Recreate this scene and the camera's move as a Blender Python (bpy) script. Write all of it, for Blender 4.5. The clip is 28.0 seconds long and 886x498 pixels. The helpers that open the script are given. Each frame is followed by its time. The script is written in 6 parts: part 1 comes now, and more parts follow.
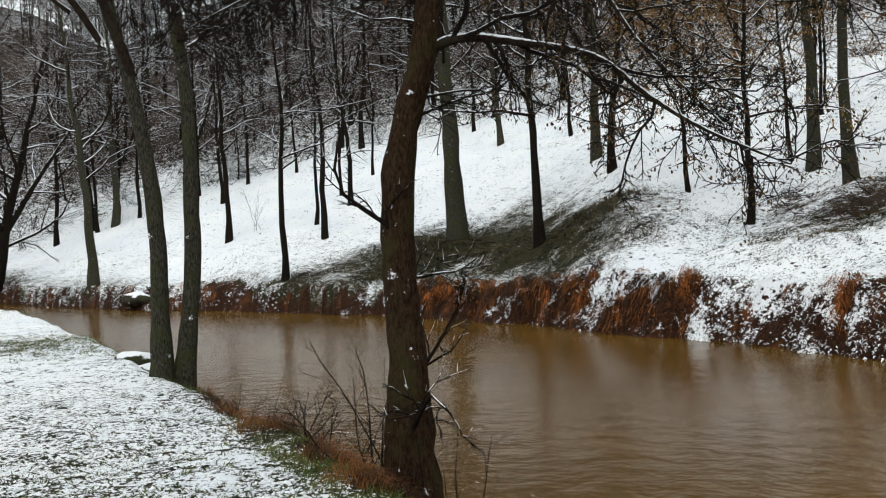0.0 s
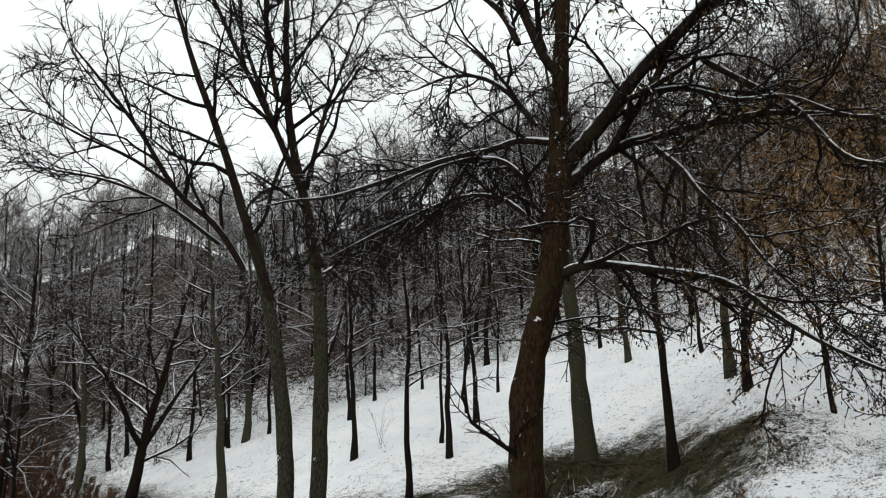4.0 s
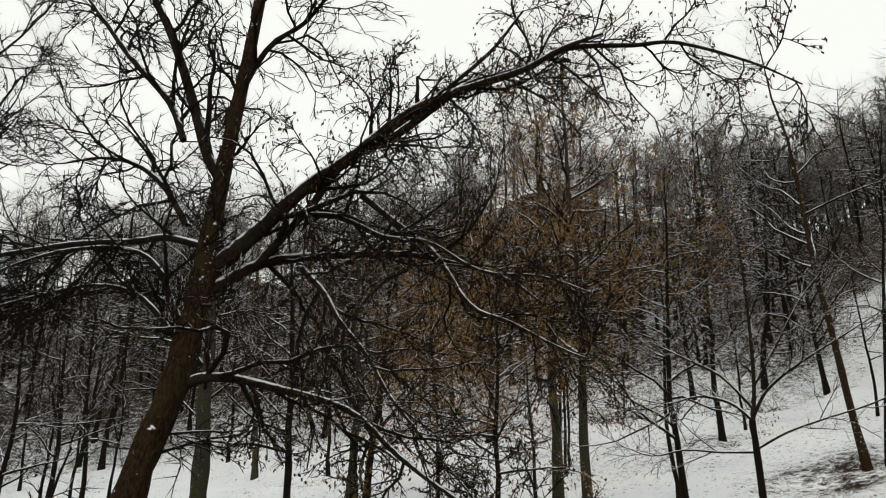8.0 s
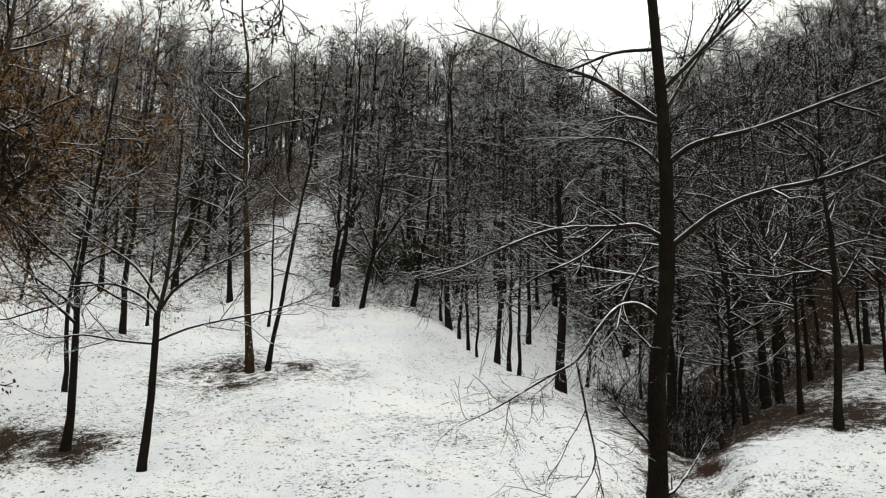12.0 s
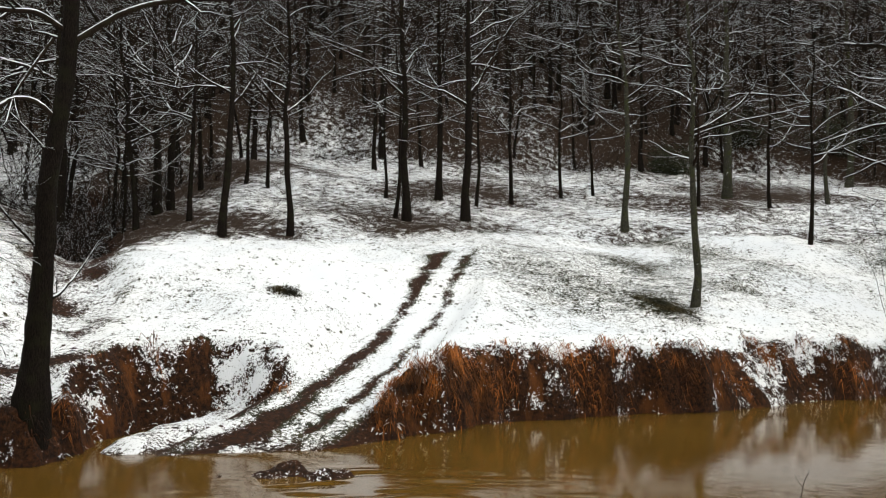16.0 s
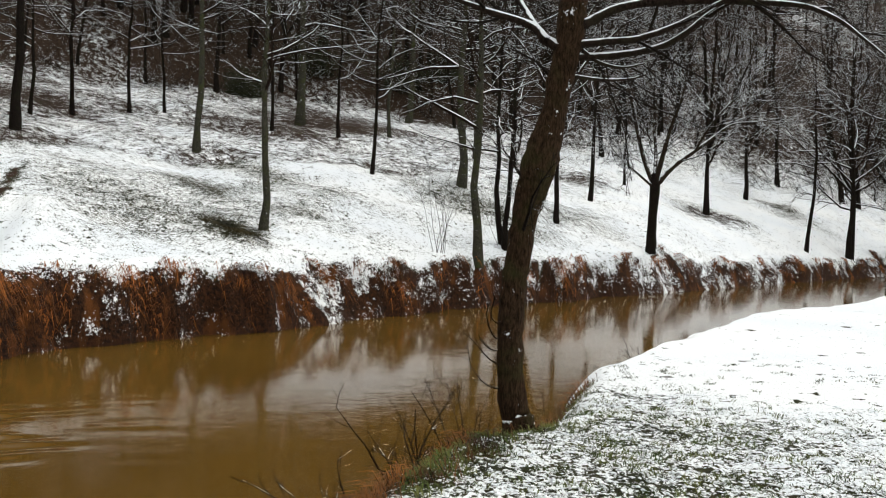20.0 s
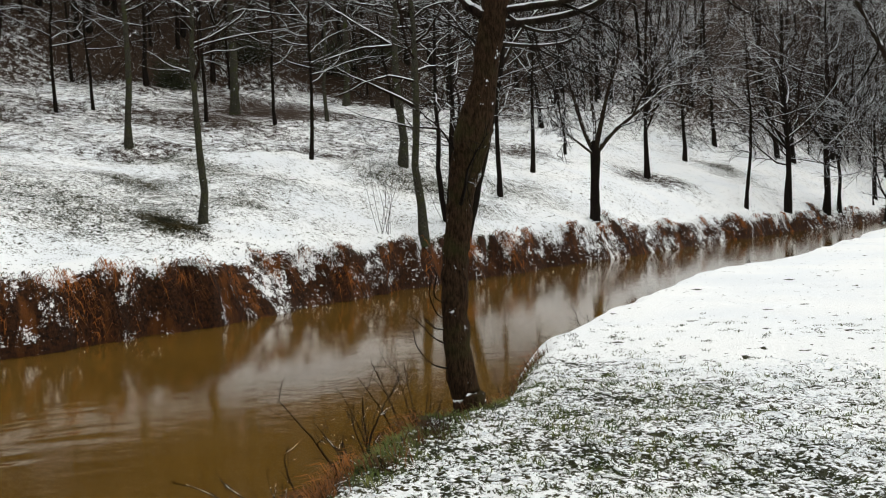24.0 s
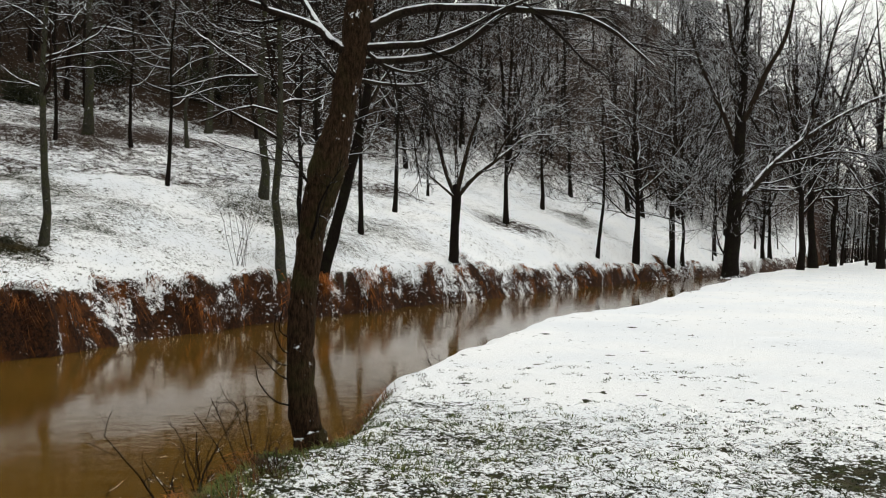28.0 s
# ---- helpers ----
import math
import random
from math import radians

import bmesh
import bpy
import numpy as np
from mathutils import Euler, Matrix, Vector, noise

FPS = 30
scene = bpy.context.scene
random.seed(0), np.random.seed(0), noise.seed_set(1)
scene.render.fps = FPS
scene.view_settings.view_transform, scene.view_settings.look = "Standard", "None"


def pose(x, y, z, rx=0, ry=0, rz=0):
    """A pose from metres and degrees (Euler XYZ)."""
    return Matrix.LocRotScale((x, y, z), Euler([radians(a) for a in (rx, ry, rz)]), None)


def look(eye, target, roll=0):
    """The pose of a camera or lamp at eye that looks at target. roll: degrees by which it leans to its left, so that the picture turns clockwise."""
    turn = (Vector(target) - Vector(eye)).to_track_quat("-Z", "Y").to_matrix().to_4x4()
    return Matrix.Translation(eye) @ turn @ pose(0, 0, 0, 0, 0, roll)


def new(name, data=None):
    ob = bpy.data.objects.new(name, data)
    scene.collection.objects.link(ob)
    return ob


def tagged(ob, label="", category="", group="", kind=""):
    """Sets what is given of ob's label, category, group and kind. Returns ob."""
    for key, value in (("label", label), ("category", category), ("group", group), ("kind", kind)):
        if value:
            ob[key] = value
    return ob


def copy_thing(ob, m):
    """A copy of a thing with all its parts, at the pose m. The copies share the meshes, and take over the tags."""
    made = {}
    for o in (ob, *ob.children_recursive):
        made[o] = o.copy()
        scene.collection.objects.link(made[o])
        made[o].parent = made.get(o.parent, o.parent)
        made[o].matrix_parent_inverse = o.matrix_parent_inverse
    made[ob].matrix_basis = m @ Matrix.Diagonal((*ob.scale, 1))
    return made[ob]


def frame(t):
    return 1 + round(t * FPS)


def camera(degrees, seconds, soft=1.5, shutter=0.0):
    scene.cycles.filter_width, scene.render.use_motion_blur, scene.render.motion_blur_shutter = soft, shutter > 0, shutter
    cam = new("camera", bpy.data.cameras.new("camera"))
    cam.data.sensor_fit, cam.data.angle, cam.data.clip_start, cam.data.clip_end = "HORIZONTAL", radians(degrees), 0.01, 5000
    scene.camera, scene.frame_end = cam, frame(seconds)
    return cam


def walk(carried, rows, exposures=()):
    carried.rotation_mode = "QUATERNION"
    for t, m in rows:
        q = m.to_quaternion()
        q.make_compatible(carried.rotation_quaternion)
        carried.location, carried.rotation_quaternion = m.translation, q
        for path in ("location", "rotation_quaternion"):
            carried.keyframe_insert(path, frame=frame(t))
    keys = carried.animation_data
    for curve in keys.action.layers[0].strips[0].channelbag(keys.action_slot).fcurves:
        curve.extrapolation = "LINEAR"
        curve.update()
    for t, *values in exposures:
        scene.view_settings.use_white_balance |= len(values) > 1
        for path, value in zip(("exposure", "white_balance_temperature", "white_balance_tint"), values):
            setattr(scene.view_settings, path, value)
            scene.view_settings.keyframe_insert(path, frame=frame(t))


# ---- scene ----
cam = camera(53.0, 28.0, soft=1.1)
ROWS = [
    (0.0, -0.0, -0.0, 1.6, -0.02, -0.5, 2.3),
    (0.5, -0.006, -0.006, 1.608, 2.64, 1.21, 2.59),
    (1.0, -0.016, -0.018, 1.61, 4.8, 2.07, 2.57),
    (1.5, -0.017, -0.032, 1.613, 5.61, 3.03, 2.67),
    (2.0, -0.018, -0.054, 1.62, 6.54, 4.79, 2.58),
    (2.5, -0.032, -0.066, 1.628, 8.22, 6.47, 2.54),
    (3.0, -0.037, -0.038, 1.651, 8.38, 8.71, 2.2),
    (3.5, -0.031, -0.009, 1.669, 8.31, 11.25, 1.84),
    (5.5, 0.025, 0.017, 1.721, 1.56, 18.47, 0.25),
    (6.0, 0.035, 0.023, 1.729, -2.65, 19.2, -0.16),
    (6.5, 0.044, 0.039, 1.73, -5.09, 19.46, -0.27),
    (7.0, 0.063, 0.047, 1.741, -7.69, 20.07, -0.69),
    (7.5, 0.067, 0.038, 1.727, -11.81, 20.41, -0.5),
    (8.0, 0.09, 0.051, 1.72, -15.65, 20.7, -0.8),
    (8.5, 0.098, 0.084, 1.724, -20.84, 20.26, -1.01),
    (9.0, 0.117, 0.115, 1.72, -25.69, 19.71, -1.24),
    (9.5, 0.122, 0.138, 1.701, -30.56, 19.14, -1.24),
    (10.0, 0.112, 0.161, 1.663, -35.11, 18.39, -1.31),
    (10.5, 0.101, 0.202, 1.627, -38.48, 17.54, -1.66),
    (11.0, 0.086, 0.24, 1.581, -44.06, 16.74, -1.25),
    (11.5, 0.074, 0.21, 1.55, -49.17, 15.41, -1.04),
    (12.0, 0.079, 0.148, 1.553, -53.14, 15.08, -1.39),
    (12.5, 0.089, 0.123, 1.537, -59.11, 14.55, -2.0),
    (13.0, 0.113, 0.138, 1.536, -67.63, 13.79, -1.66),
    (13.5, 0.106, 0.129, 1.547, -74.24, 12.76, -1.27),
    (15.5, -0.003, 0.167, 1.565, -88.37, 5.84, -0.19),
    (16.0, -0.013, 0.172, 1.564, -90.81, 3.16, -0.2),
    (16.5, -0.013, 0.165, 1.56, -92.06, 1.97, -0.01),
    (17.0, -0.016, 0.157, 1.554, -96.39, 1.24, -0.15),
    (17.5, -0.008, 0.145, 1.565, -101.42, 0.73, -0.46),
    (18.0, 0.005, 0.112, 1.565, -106.35, 0.35, -0.92),
    (18.5, 0.017, 0.069, 1.553, -110.8, -0.71, -1.29),
    (19.0, 0.022, 0.047, 1.548, -113.48, -0.94, -1.39),
    (19.5, 0.028, 0.017, 1.552, -116.23, -1.21, -1.48),
    (20.0, 0.03, -0.0, 1.55, -117.72, -1.4, -1.48),
    (20.5, 0.03, -0.01, 1.549, -119.26, -1.48, -1.41),
    (21.0, 0.024, -0.015, 1.548, -119.74, -1.89, -1.35),
    (21.5, 0.032, -0.019, 1.547, -120.25, -2.36, -1.4),
    (23.5, 0.14, -0.127, 1.543, -120.56, -3.18, 1.61),
    (24.0, 0.151, -0.157, 1.536, -121.17, -2.74, 2.38),
    (24.5, 0.196, -0.223, 1.52, -123.69, -1.99, 2.95),
    (25.0, 0.19, -0.265, 1.541, -126.59, -0.64, 2.42),
    (25.5, 0.181, -0.281, 1.529, -129.63, -0.17, 1.93),
    (26.0, 0.175, -0.275, 1.527, -130.56, -0.38, 1.33),
    (26.5, 0.152, -0.251, 1.525, -130.55, -0.71, 0.51),
    (27.0, 0.124, -0.22, 1.528, -130.14, -0.47, -0.1),
    (27.5, 0.122, -0.228, 1.529, -130.49, -0.09, -0.29),
    (28.0, 0.132, -0.243, 1.521, -130.03, -0.4, -0.52),
]
walk(cam, [(t, pose(x, y, z, 90 + pitch, roll, yaw)) for t, x, y, z, yaw, pitch, roll in ROWS],
     [(0, -0.08, 6220, 9), (2, -0.28, 6220, 9), (3, -0.36, 6250, 9), (6, -0.55, 6600, 10), (8, -0.55, 6650, 10), (11, -0.42, 6750, 8),
      (13, -0.05, 6500, 10), (16, 0.12, 6600, 10), (20, 0.10, 6500, 10), (24, -0.06, 6550, 10), (28, -0.18, 6600, 10)])

# ---- overcast winter sky ----
world = bpy.data.worlds.new("world")
scene.world = world
world.use_nodes = True
wn = world.node_tree.nodes
wl = world.node_tree.links
sky = wn.new("ShaderNodeTexSky")
sky.sky_type, sky.sun_disc = "NISHITA", False
sky.sun_elevation, sky.sun_rotation = radians(34), radians(200)
sky.air_density, sky.dust_density = 1.0, 4.0
cloud = wn.new("ShaderNodeMix")
cloud.data_type = "RGBA"
cloud.inputs[0].default_value = 0.86
cloud.inputs[7].default_value = (9.25, 9.45, 9.0, 1)
wl.new(sky.outputs[0], cloud.inputs[6])
wl.new(cloud.outputs[2], wn["Background"].inputs[0])
wn["Background"].inputs[1].default_value = 0.172
sun_data = bpy.data.lights.new("sun", "SUN")
sun_data.energy, sun_data.angle, sun_data.color = 0.7, radians(25), (1.0, 0.97, 0.92)
sun = new("sun", sun_data)
sun.matrix_world = look((0, 0, 60), (-13, 30, 25))


# ---- materials ----
def material(name):
    m = bpy.data.materials.new(name)
    m.use_nodes = True
    nodes, links = m.node_tree.nodes, m.node_tree.links
    return m, nodes, links, nodes["Principled BSDF"]


def mixed(nodes, links, fac, a, b):
    """A colour mix; fac, a and b are sockets or values."""
    n = nodes.new("ShaderNodeMix")
    n.data_type = "RGBA"
    for i, v in ((0, fac), (6, a), (7, b)):
        if hasattr(v, "is_linked"):
            links.new(v, n.inputs[i])
        else:
            n.inputs[i].default_value = v if i == 0 else (*v, 1)
    return n.outputs[2]


def noise_of(nodes, links, scale, detail=3.0, vector=None, rough=0.55):
    n = nodes.new("ShaderNodeTexNoise")
    n.inputs["Scale"].default_value, n.inputs["Detail"].default_value, n.inputs["Roughness"].default_value = scale, detail, rough
    if vector is not None:
        links.new(vector, n.inputs["Vector"])
    return n.outputs[0]


def math_of(nodes, links, op, a, b=0.0):
    n = nodes.new("ShaderNodeMath")
    n.operation = op
    for i, v in ((0, a), (1, b)):
        if hasattr(v, "is_linked"):
            links.new(v, n.inputs[i])
        else:
            n.inputs[i].default_value = v
    return n.outputs[0]


def step_of(nodes, links, v, lo, hi, a=0.0, b=1.0):
    n = nodes.new("ShaderNodeMapRange")
    n.interpolation_type = "SMOOTHSTEP"
    links.new(v, n.inputs[0])
    for i, k in enumerate((lo, hi, a, b)):
        n.inputs[1 + i].default_value = k
    return n.outputs[0]


def bump_of(nodes, links, height, strength, distance, shader):
    n = nodes.new("ShaderNodeBump")
    n.inputs["Strength"].default_value, n.inputs["Distance"].default_value = strength, distance
    links.new(height, n.inputs["Height"])
    links.new(n.outputs[0], shader.inputs["Normal"])


def position_of(nodes):
    return nodes.new("ShaderNodeNewGeometry").outputs["Position"]


def ground_material():
    """Thin wet snow over winter grass, leaf litter and red-brown earth. The mesh says how much snow, litter and mud lies where."""
    m, nodes, links, bsdf = material("snowy_ground")
    p = position_of(nodes)
    def field(name):
        n = nodes.new("ShaderNodeAttribute")
        n.attribute_name = name
        return n.outputs["Fac"]
    cover, litter, earth, bank = field("cover"), field("litter"), field("earth"), field("bank")
    fine, mid, wide = noise_of(nodes, links, 13.0, 5, p, 0.75), noise_of(nodes, links, 2.2, 4, p, 0.6), noise_of(nodes, links, 0.35, 3, p)
    tiny = noise_of(nodes, links, 34.0, 4, p, 0.7)
    grass = mixed(nodes, links, step_of(nodes, links, mid, 0.35, 0.65), (0.019, 0.023, 0.007), (0.060, 0.050, 0.020))
    grass = mixed(nodes, links, step_of(nodes, links, tiny, 0.3, 0.7), grass, (0.014, 0.012, 0.006))
    leaves = mixed(nodes, links, step_of(nodes, links, tiny, 0.35, 0.62), (0.010, 0.006, 0.004), (0.042, 0.024, 0.013))
    hang = nodes.new("ShaderNodeMapping")
    hang.inputs["Scale"].default_value = (1, 1, 0.35)
    links.new(p, hang.inputs[0])
    mats = noise_of(nodes, links, 1.5, 5, hang.outputs[0], 0.7)
    soil = mixed(nodes, links, step_of(nodes, links, fine, 0.35, 0.65), (0.006, 0.003, 0.002), (0.045, 0.016, 0.005))
    soil = mixed(nodes, links, math_of(nodes, links, "MULTIPLY", step_of(nodes, links, mats, 0.52, 0.64), bank), soil, (0.10, 0.034, 0.008))
    base = mixed(nodes, links, step_of(nodes, links, math_of(nodes, links, "ADD", litter, math_of(nodes, links, "MULTIPLY", math_of(nodes, links, "SUBTRACT", mid, 0.5), 0.9)), 0.35, 0.65), grass, leaves)
    base = mixed(nodes, links, step_of(nodes, links, math_of(nodes, links, "ADD", earth, math_of(nodes, links, "MULTIPLY", math_of(nodes, links, "SUBTRACT", fine, 0.5), 0.8)), 0.4, 0.6), base, soil)
    lump = math_of(nodes, links, "ADD", math_of(nodes, links, "MULTIPLY", fine, 0.46), math_of(nodes, links, "ADD", math_of(nodes, links, "MULTIPLY", mid, 0.14), math_of(nodes, links, "MULTIPLY", tiny, 0.40)))
    lump = math_of(nodes, links, "ADD", math_of(nodes, links, "MULTIPLY", math_of(nodes, links, "SUBTRACT", lump, 0.5), 4.2), 0.5)
    have = math_of(nodes, links, "ADD", lump, math_of(nodes, links, "SUBTRACT", cover, 0.5))
    drift, slide = noise_of(nodes, links, 2.6, 5, p, 0.75), noise_of(nodes, links, 1.1, 5, p, 0.7)
    have = math_of(nodes, links, "ADD", have, math_of(nodes, links, "MULTIPLY", math_of(nodes, links, "MULTIPLY", math_of(nodes, links, "SUBTRACT", drift, 0.5), math_of(nodes, links, "ADD", litter, 0.3)), 1.8))
    have = math_of(nodes, links, "ADD", have, math_of(nodes, links, "MULTIPLY", math_of(nodes, links, "MULTIPLY", math_of(nodes, links, "SUBTRACT", slide, 0.5), bank), 2.8))
    snow = step_of(nodes, links, have, 0.46, 0.53)
    # single tufts and leaves that stick out of the snow, more of them where it lies thin
    bent = nodes.new("ShaderNodeVectorMath")
    bent.operation = "MULTIPLY_ADD"
    wobble = nodes.new("ShaderNodeTexNoise")
    wobble.inputs["Scale"].default_value = 9.0
    links.new(p, wobble.inputs["Vector"])
    links.new(wobble.outputs["Color"], bent.inputs[0])
    bent.inputs[1].default_value = (0.22, 0.22, 0.22)
    links.new(p, bent.inputs[2])
    for scale, size, share in ((4.5, 0.30, 0.30), (11.0, 0.34, 0.34)):
        cell = nodes.new("ShaderNodeTexVoronoi")
        cell.inputs["Scale"].default_value = scale
        links.new(bent.outputs[0], cell.inputs["Vector"])
        chance = nodes.new("ShaderNodeSeparateColor")
        links.new(cell.outputs["Color"], chance.inputs[0])
        often = math_of(nodes, links, "MULTIPLY", step_of(nodes, links, math_of(nodes, links, "ADD", cover, math_of(nodes, links, "MULTIPLY", math_of(nodes, links, "SUBTRACT", slide, 0.5), 0.9)), 1.12, 0.45), share)
        here = math_of(nodes, links, "LESS_THAN", chance.outputs[0], often)
        core = step_of(nodes, links, cell.outputs["Distance"], size * 0.75, size, 1.0, 0.0)
        snow = math_of(nodes, links, "MULTIPLY", snow, math_of(nodes, links, "SUBTRACT", 1.0, math_of(nodes, links, "MULTIPLY", here, core)))
    white = mixed(nodes, links, step_of(nodes, links, wide, 0.3, 0.7), (0.80, 0.83, 0.87), (0.88, 0.89, 0.90))
    links.new(mixed(nodes, links, snow, base, white), bsdf.inputs["Base Color"])
    links.new(step_of(nodes, links, snow, 0, 1, 0.85, 0.6), bsdf.inputs["Roughness"])
    bsdf.inputs["Specular IOR Level"].default_value = 0.12
    bump_of(nodes, links, math_of(nodes, links, "ADD", have, math_of(nodes, links, "MULTIPLY", tiny, 0.3)), 0.6, 0.05, bsdf)
    return m


def bark_material(name, dark, light, moss, snow_from=0.55, amount=0.5, flecks=0.9):
    """Wet bark with long cracks and a little moss, snow lying on what faces up."""
    m, nodes, links, bsdf = material(name)
    p = nodes.new("ShaderNodeTexCoord").outputs["Object"]
    stretch = nodes.new("ShaderNodeMapping")
    stretch.inputs["Scale"].default_value = (1, 1, 0.3)
    links.new(p, stretch.inputs[0])
    crack, grain = noise_of(nodes, links, 55, 5, stretch.outputs[0], 0.7), noise_of(nodes, links, 3.0, 4, p)
    colour = mixed(nodes, links, step_of(nodes, links, crack, 0.30, 0.70), dark, light)
    colour = mixed(nodes, links, step_of(nodes, links, grain, 0.45, 0.72, 0, 0.75), colour, moss)
    up = nodes.new("ShaderNodeSeparateXYZ")
    links.new(nodes.new("ShaderNodeNewGeometry").outputs["Normal"], up.inputs[0])
    patch = noise_of(nodes, links, 7, 4, p, 0.7)
    lies = math_of(nodes, links, "ADD", up.outputs[2], math_of(nodes, links, "MULTIPLY", math_of(nodes, links, "SUBTRACT", patch, 0.5), amount * 2))
    snow = step_of(nodes, links, lies, snow_from, snow_from + 0.16)
    stuck = step_of(nodes, links, noise_of(nodes, links, 6.5, 4, p, 0.75), flecks, flecks + 0.05)
    snow = math_of(nodes, links, "MAXIMUM", snow, stuck)
    links.new(mixed(nodes, links, snow, colour, (0.83, 0.85, 0.88)), bsdf.inputs["Base Color"])
    bsdf.inputs["Roughness"].default_value = 0.85
    bsdf.inputs["Specular IOR Level"].default_value = 0.03
    bump_of(nodes, links, crack, 0.9, 0.03, bsdf)
    return m


def water_material():
    m, nodes, links, bsdf = material("muddy_water")
    p = position_of(nodes)
    cloudy = noise_of(nodes, links, 0.25, 3, p)
    links.new(mixed(nodes, links, step_of(nodes, links, cloudy, 0.3, 0.7), (0.074, 0.038, 0.006), (0.100, 0.052, 0.009)), bsdf.inputs["Base Color"])
    bsdf.inputs["IOR"].default_value = 1.33
    bsdf.inputs["Specular IOR Level"].default_value = 0.29
    wave = noise_of(nodes, links, 2.4, 3, p, 0.6)
    fine = noise_of(nodes, links, 14, 2, p, 0.5)
    place = nodes.new("ShaderNodeSeparateXYZ")
    links.new(p, place.inputs[0])
    links.new(step_of(nodes, links, place.outputs[1], 2.0, 10.0, 0.09, 0.20), bsdf.inputs["Roughness"])
    wave = math_of(nodes, links, "MULTIPLY", math_of(nodes, links, "ADD", wave, math_of(nodes, links, "MULTIPLY", fine, 0.12)), step_of(nodes, links, place.outputs[1], 3.0, 10.0, 1.0, 5.0))
    bump_of(nodes, links, wave, 0.075, 0.05, bsdf)
    return m


def plain_material(name, a, b, scale, rough=0.8, random_tint=0.0):
    m, nodes, links, bsdf = material(name)
    colour = mixed(nodes, links, step_of(nodes, links, noise_of(nodes, links, scale, 3, position_of(nodes)), 0.35, 0.65), a, b)
    if random_tint:
        island = nodes.new("ShaderNodeNewGeometry").outputs["Random Per Island"]
        colour = mixed(nodes, links, math_of(nodes, links, "MULTIPLY", island, random_tint), colour, (0.02, 0.015, 0.01))
    links.new(colour, bsdf.inputs["Base Color"])
    bsdf.inputs["Roughness"].default_value = rough
    bsdf.inputs["Specular IOR Level"].default_value = 0.12
    return m


GROUND = ground_material()
WATER_MAT = water_material()
BARK_DARK = bark_material("dark_wet_bark", (0.004, 0.003, 0.0025), (0.016, 0.012, 0.010), (0.015, 0.015, 0.008), 0.5, 0.7)
BARK_BROWN = bark_material("brown_bark", (0.008, 0.005, 0.003), (0.048, 0.028, 0.016), (0.034, 0.033, 0.012), 0.58, 0.75, 0.64)
BARK_GREY = bark_material("grey_lichen_bark", (0.008, 0.008, 0.006), (0.066, 0.061, 0.046), (0.038, 0.044, 0.013), 0.6, 0.6, 0.66)
LIMB = bark_material("snowy_limb_bark", (0.007, 0.005, 0.004), (0.035, 0.024, 0.018), (0.03, 0.028, 0.016), 0.36, 0.6)
TWIG = bark_material("snowy_twig_bark", (0.004, 0.003, 0.003), (0.015, 0.011, 0.009), (0.013, 0.010, 0.007), 0.44, 0.9)
BARE_TWIG = bark_material("bare_twig_bark", (0.006, 0.005, 0.004), (0.02, 0.015, 0.012), (0.018, 0.014, 0.010), 0.85, 0.8)
FAR_TWIG = bark_material("far_wood_bark", (0.004, 0.003, 0.003), (0.018, 0.013, 0.010), (0.016, 0.012, 0.007), 0.85, 0.8)
SNOWY_LIMB = bark_material("snow_laden_limb_bark", (0.005, 0.003, 0.003), (0.022, 0.014, 0.010), (0.018, 0.013, 0.008), 0.42, 0.8)
SNOWY_TWIG = bark_material("snow_laden_twig_bark", (0.006, 0.004, 0.003), (0.026, 0.016, 0.011), (0.022, 0.015, 0.008), 0.66, 0.9)
BROWN_TWIG = bark_material("bare_brown_twig_bark", (0.010, 0.006, 0.004), (0.040, 0.024, 0.015), (0.030, 0.021, 0.011), 0.92, 0.8)
CROWN = (SNOWY_LIMB, SNOWY_TWIG, BROWN_TWIG)
# ridge twigs and trunks: distance haze painted in as a paler grey bark colour
HAZY_CANOPY = bark_material("haze_paled_far_twigs", (0.070, 0.063, 0.058), (0.200, 0.178, 0.158), (0.155, 0.146, 0.115), 0.8, 0.8)
HAZY_BARK = bark_material("haze_paled_far_bark", (0.018, 0.015, 0.013), (0.070, 0.060, 0.052), (0.055, 0.055, 0.036), 0.9, 0.5)
LEAF = plain_material("dry_brown_leaf", (0.15, 0.075, 0.022), (0.33, 0.19, 0.056), 3.0, 0.7, 0.45)
DARK_LEAF = plain_material("dark_withered_leaf", (0.030, 0.018, 0.008), (0.12, 0.070, 0.026), 3.0, 0.7, 0.6)
RUST_GRASS = plain_material("rust_brown_dry_grass", (0.022, 0.008, 0.003), (0.42, 0.132, 0.022), 1.7, 0.8, 0.7)
EDGE_GRASS = plain_material("dull_rust_grass", (0.028, 0.011, 0.004), (0.23, 0.085, 0.020), 1.7, 0.8, 0.7)
GREEN_GRASS = plain_material("winter_green_grass", (0.05, 0.085, 0.014), (0.14, 0.15, 0.04), 3.0, 0.7, 0.4)
LAWN_GRASS = plain_material("dark_winter_grass", (0.014, 0.024, 0.005), (0.070, 0.088, 0.020), 4.0, 0.8, 0.6)
DRY_GRASS = plain_material("olive_dry_grass", (0.012, 0.012, 0.004), (0.088, 0.064, 0.022), 1.1, 0.8, 0.6)
SNOW = plain_material("clinging_snow", (0.80, 0.83, 0.87), (0.88, 0.89, 0.90), 4.0, 0.6)
EVERGREEN = plain_material("dark_evergreen_leaf", (0.012, 0.016, 0.007), (0.03, 0.036, 0.014), 2.0, 0.6, 0.6)
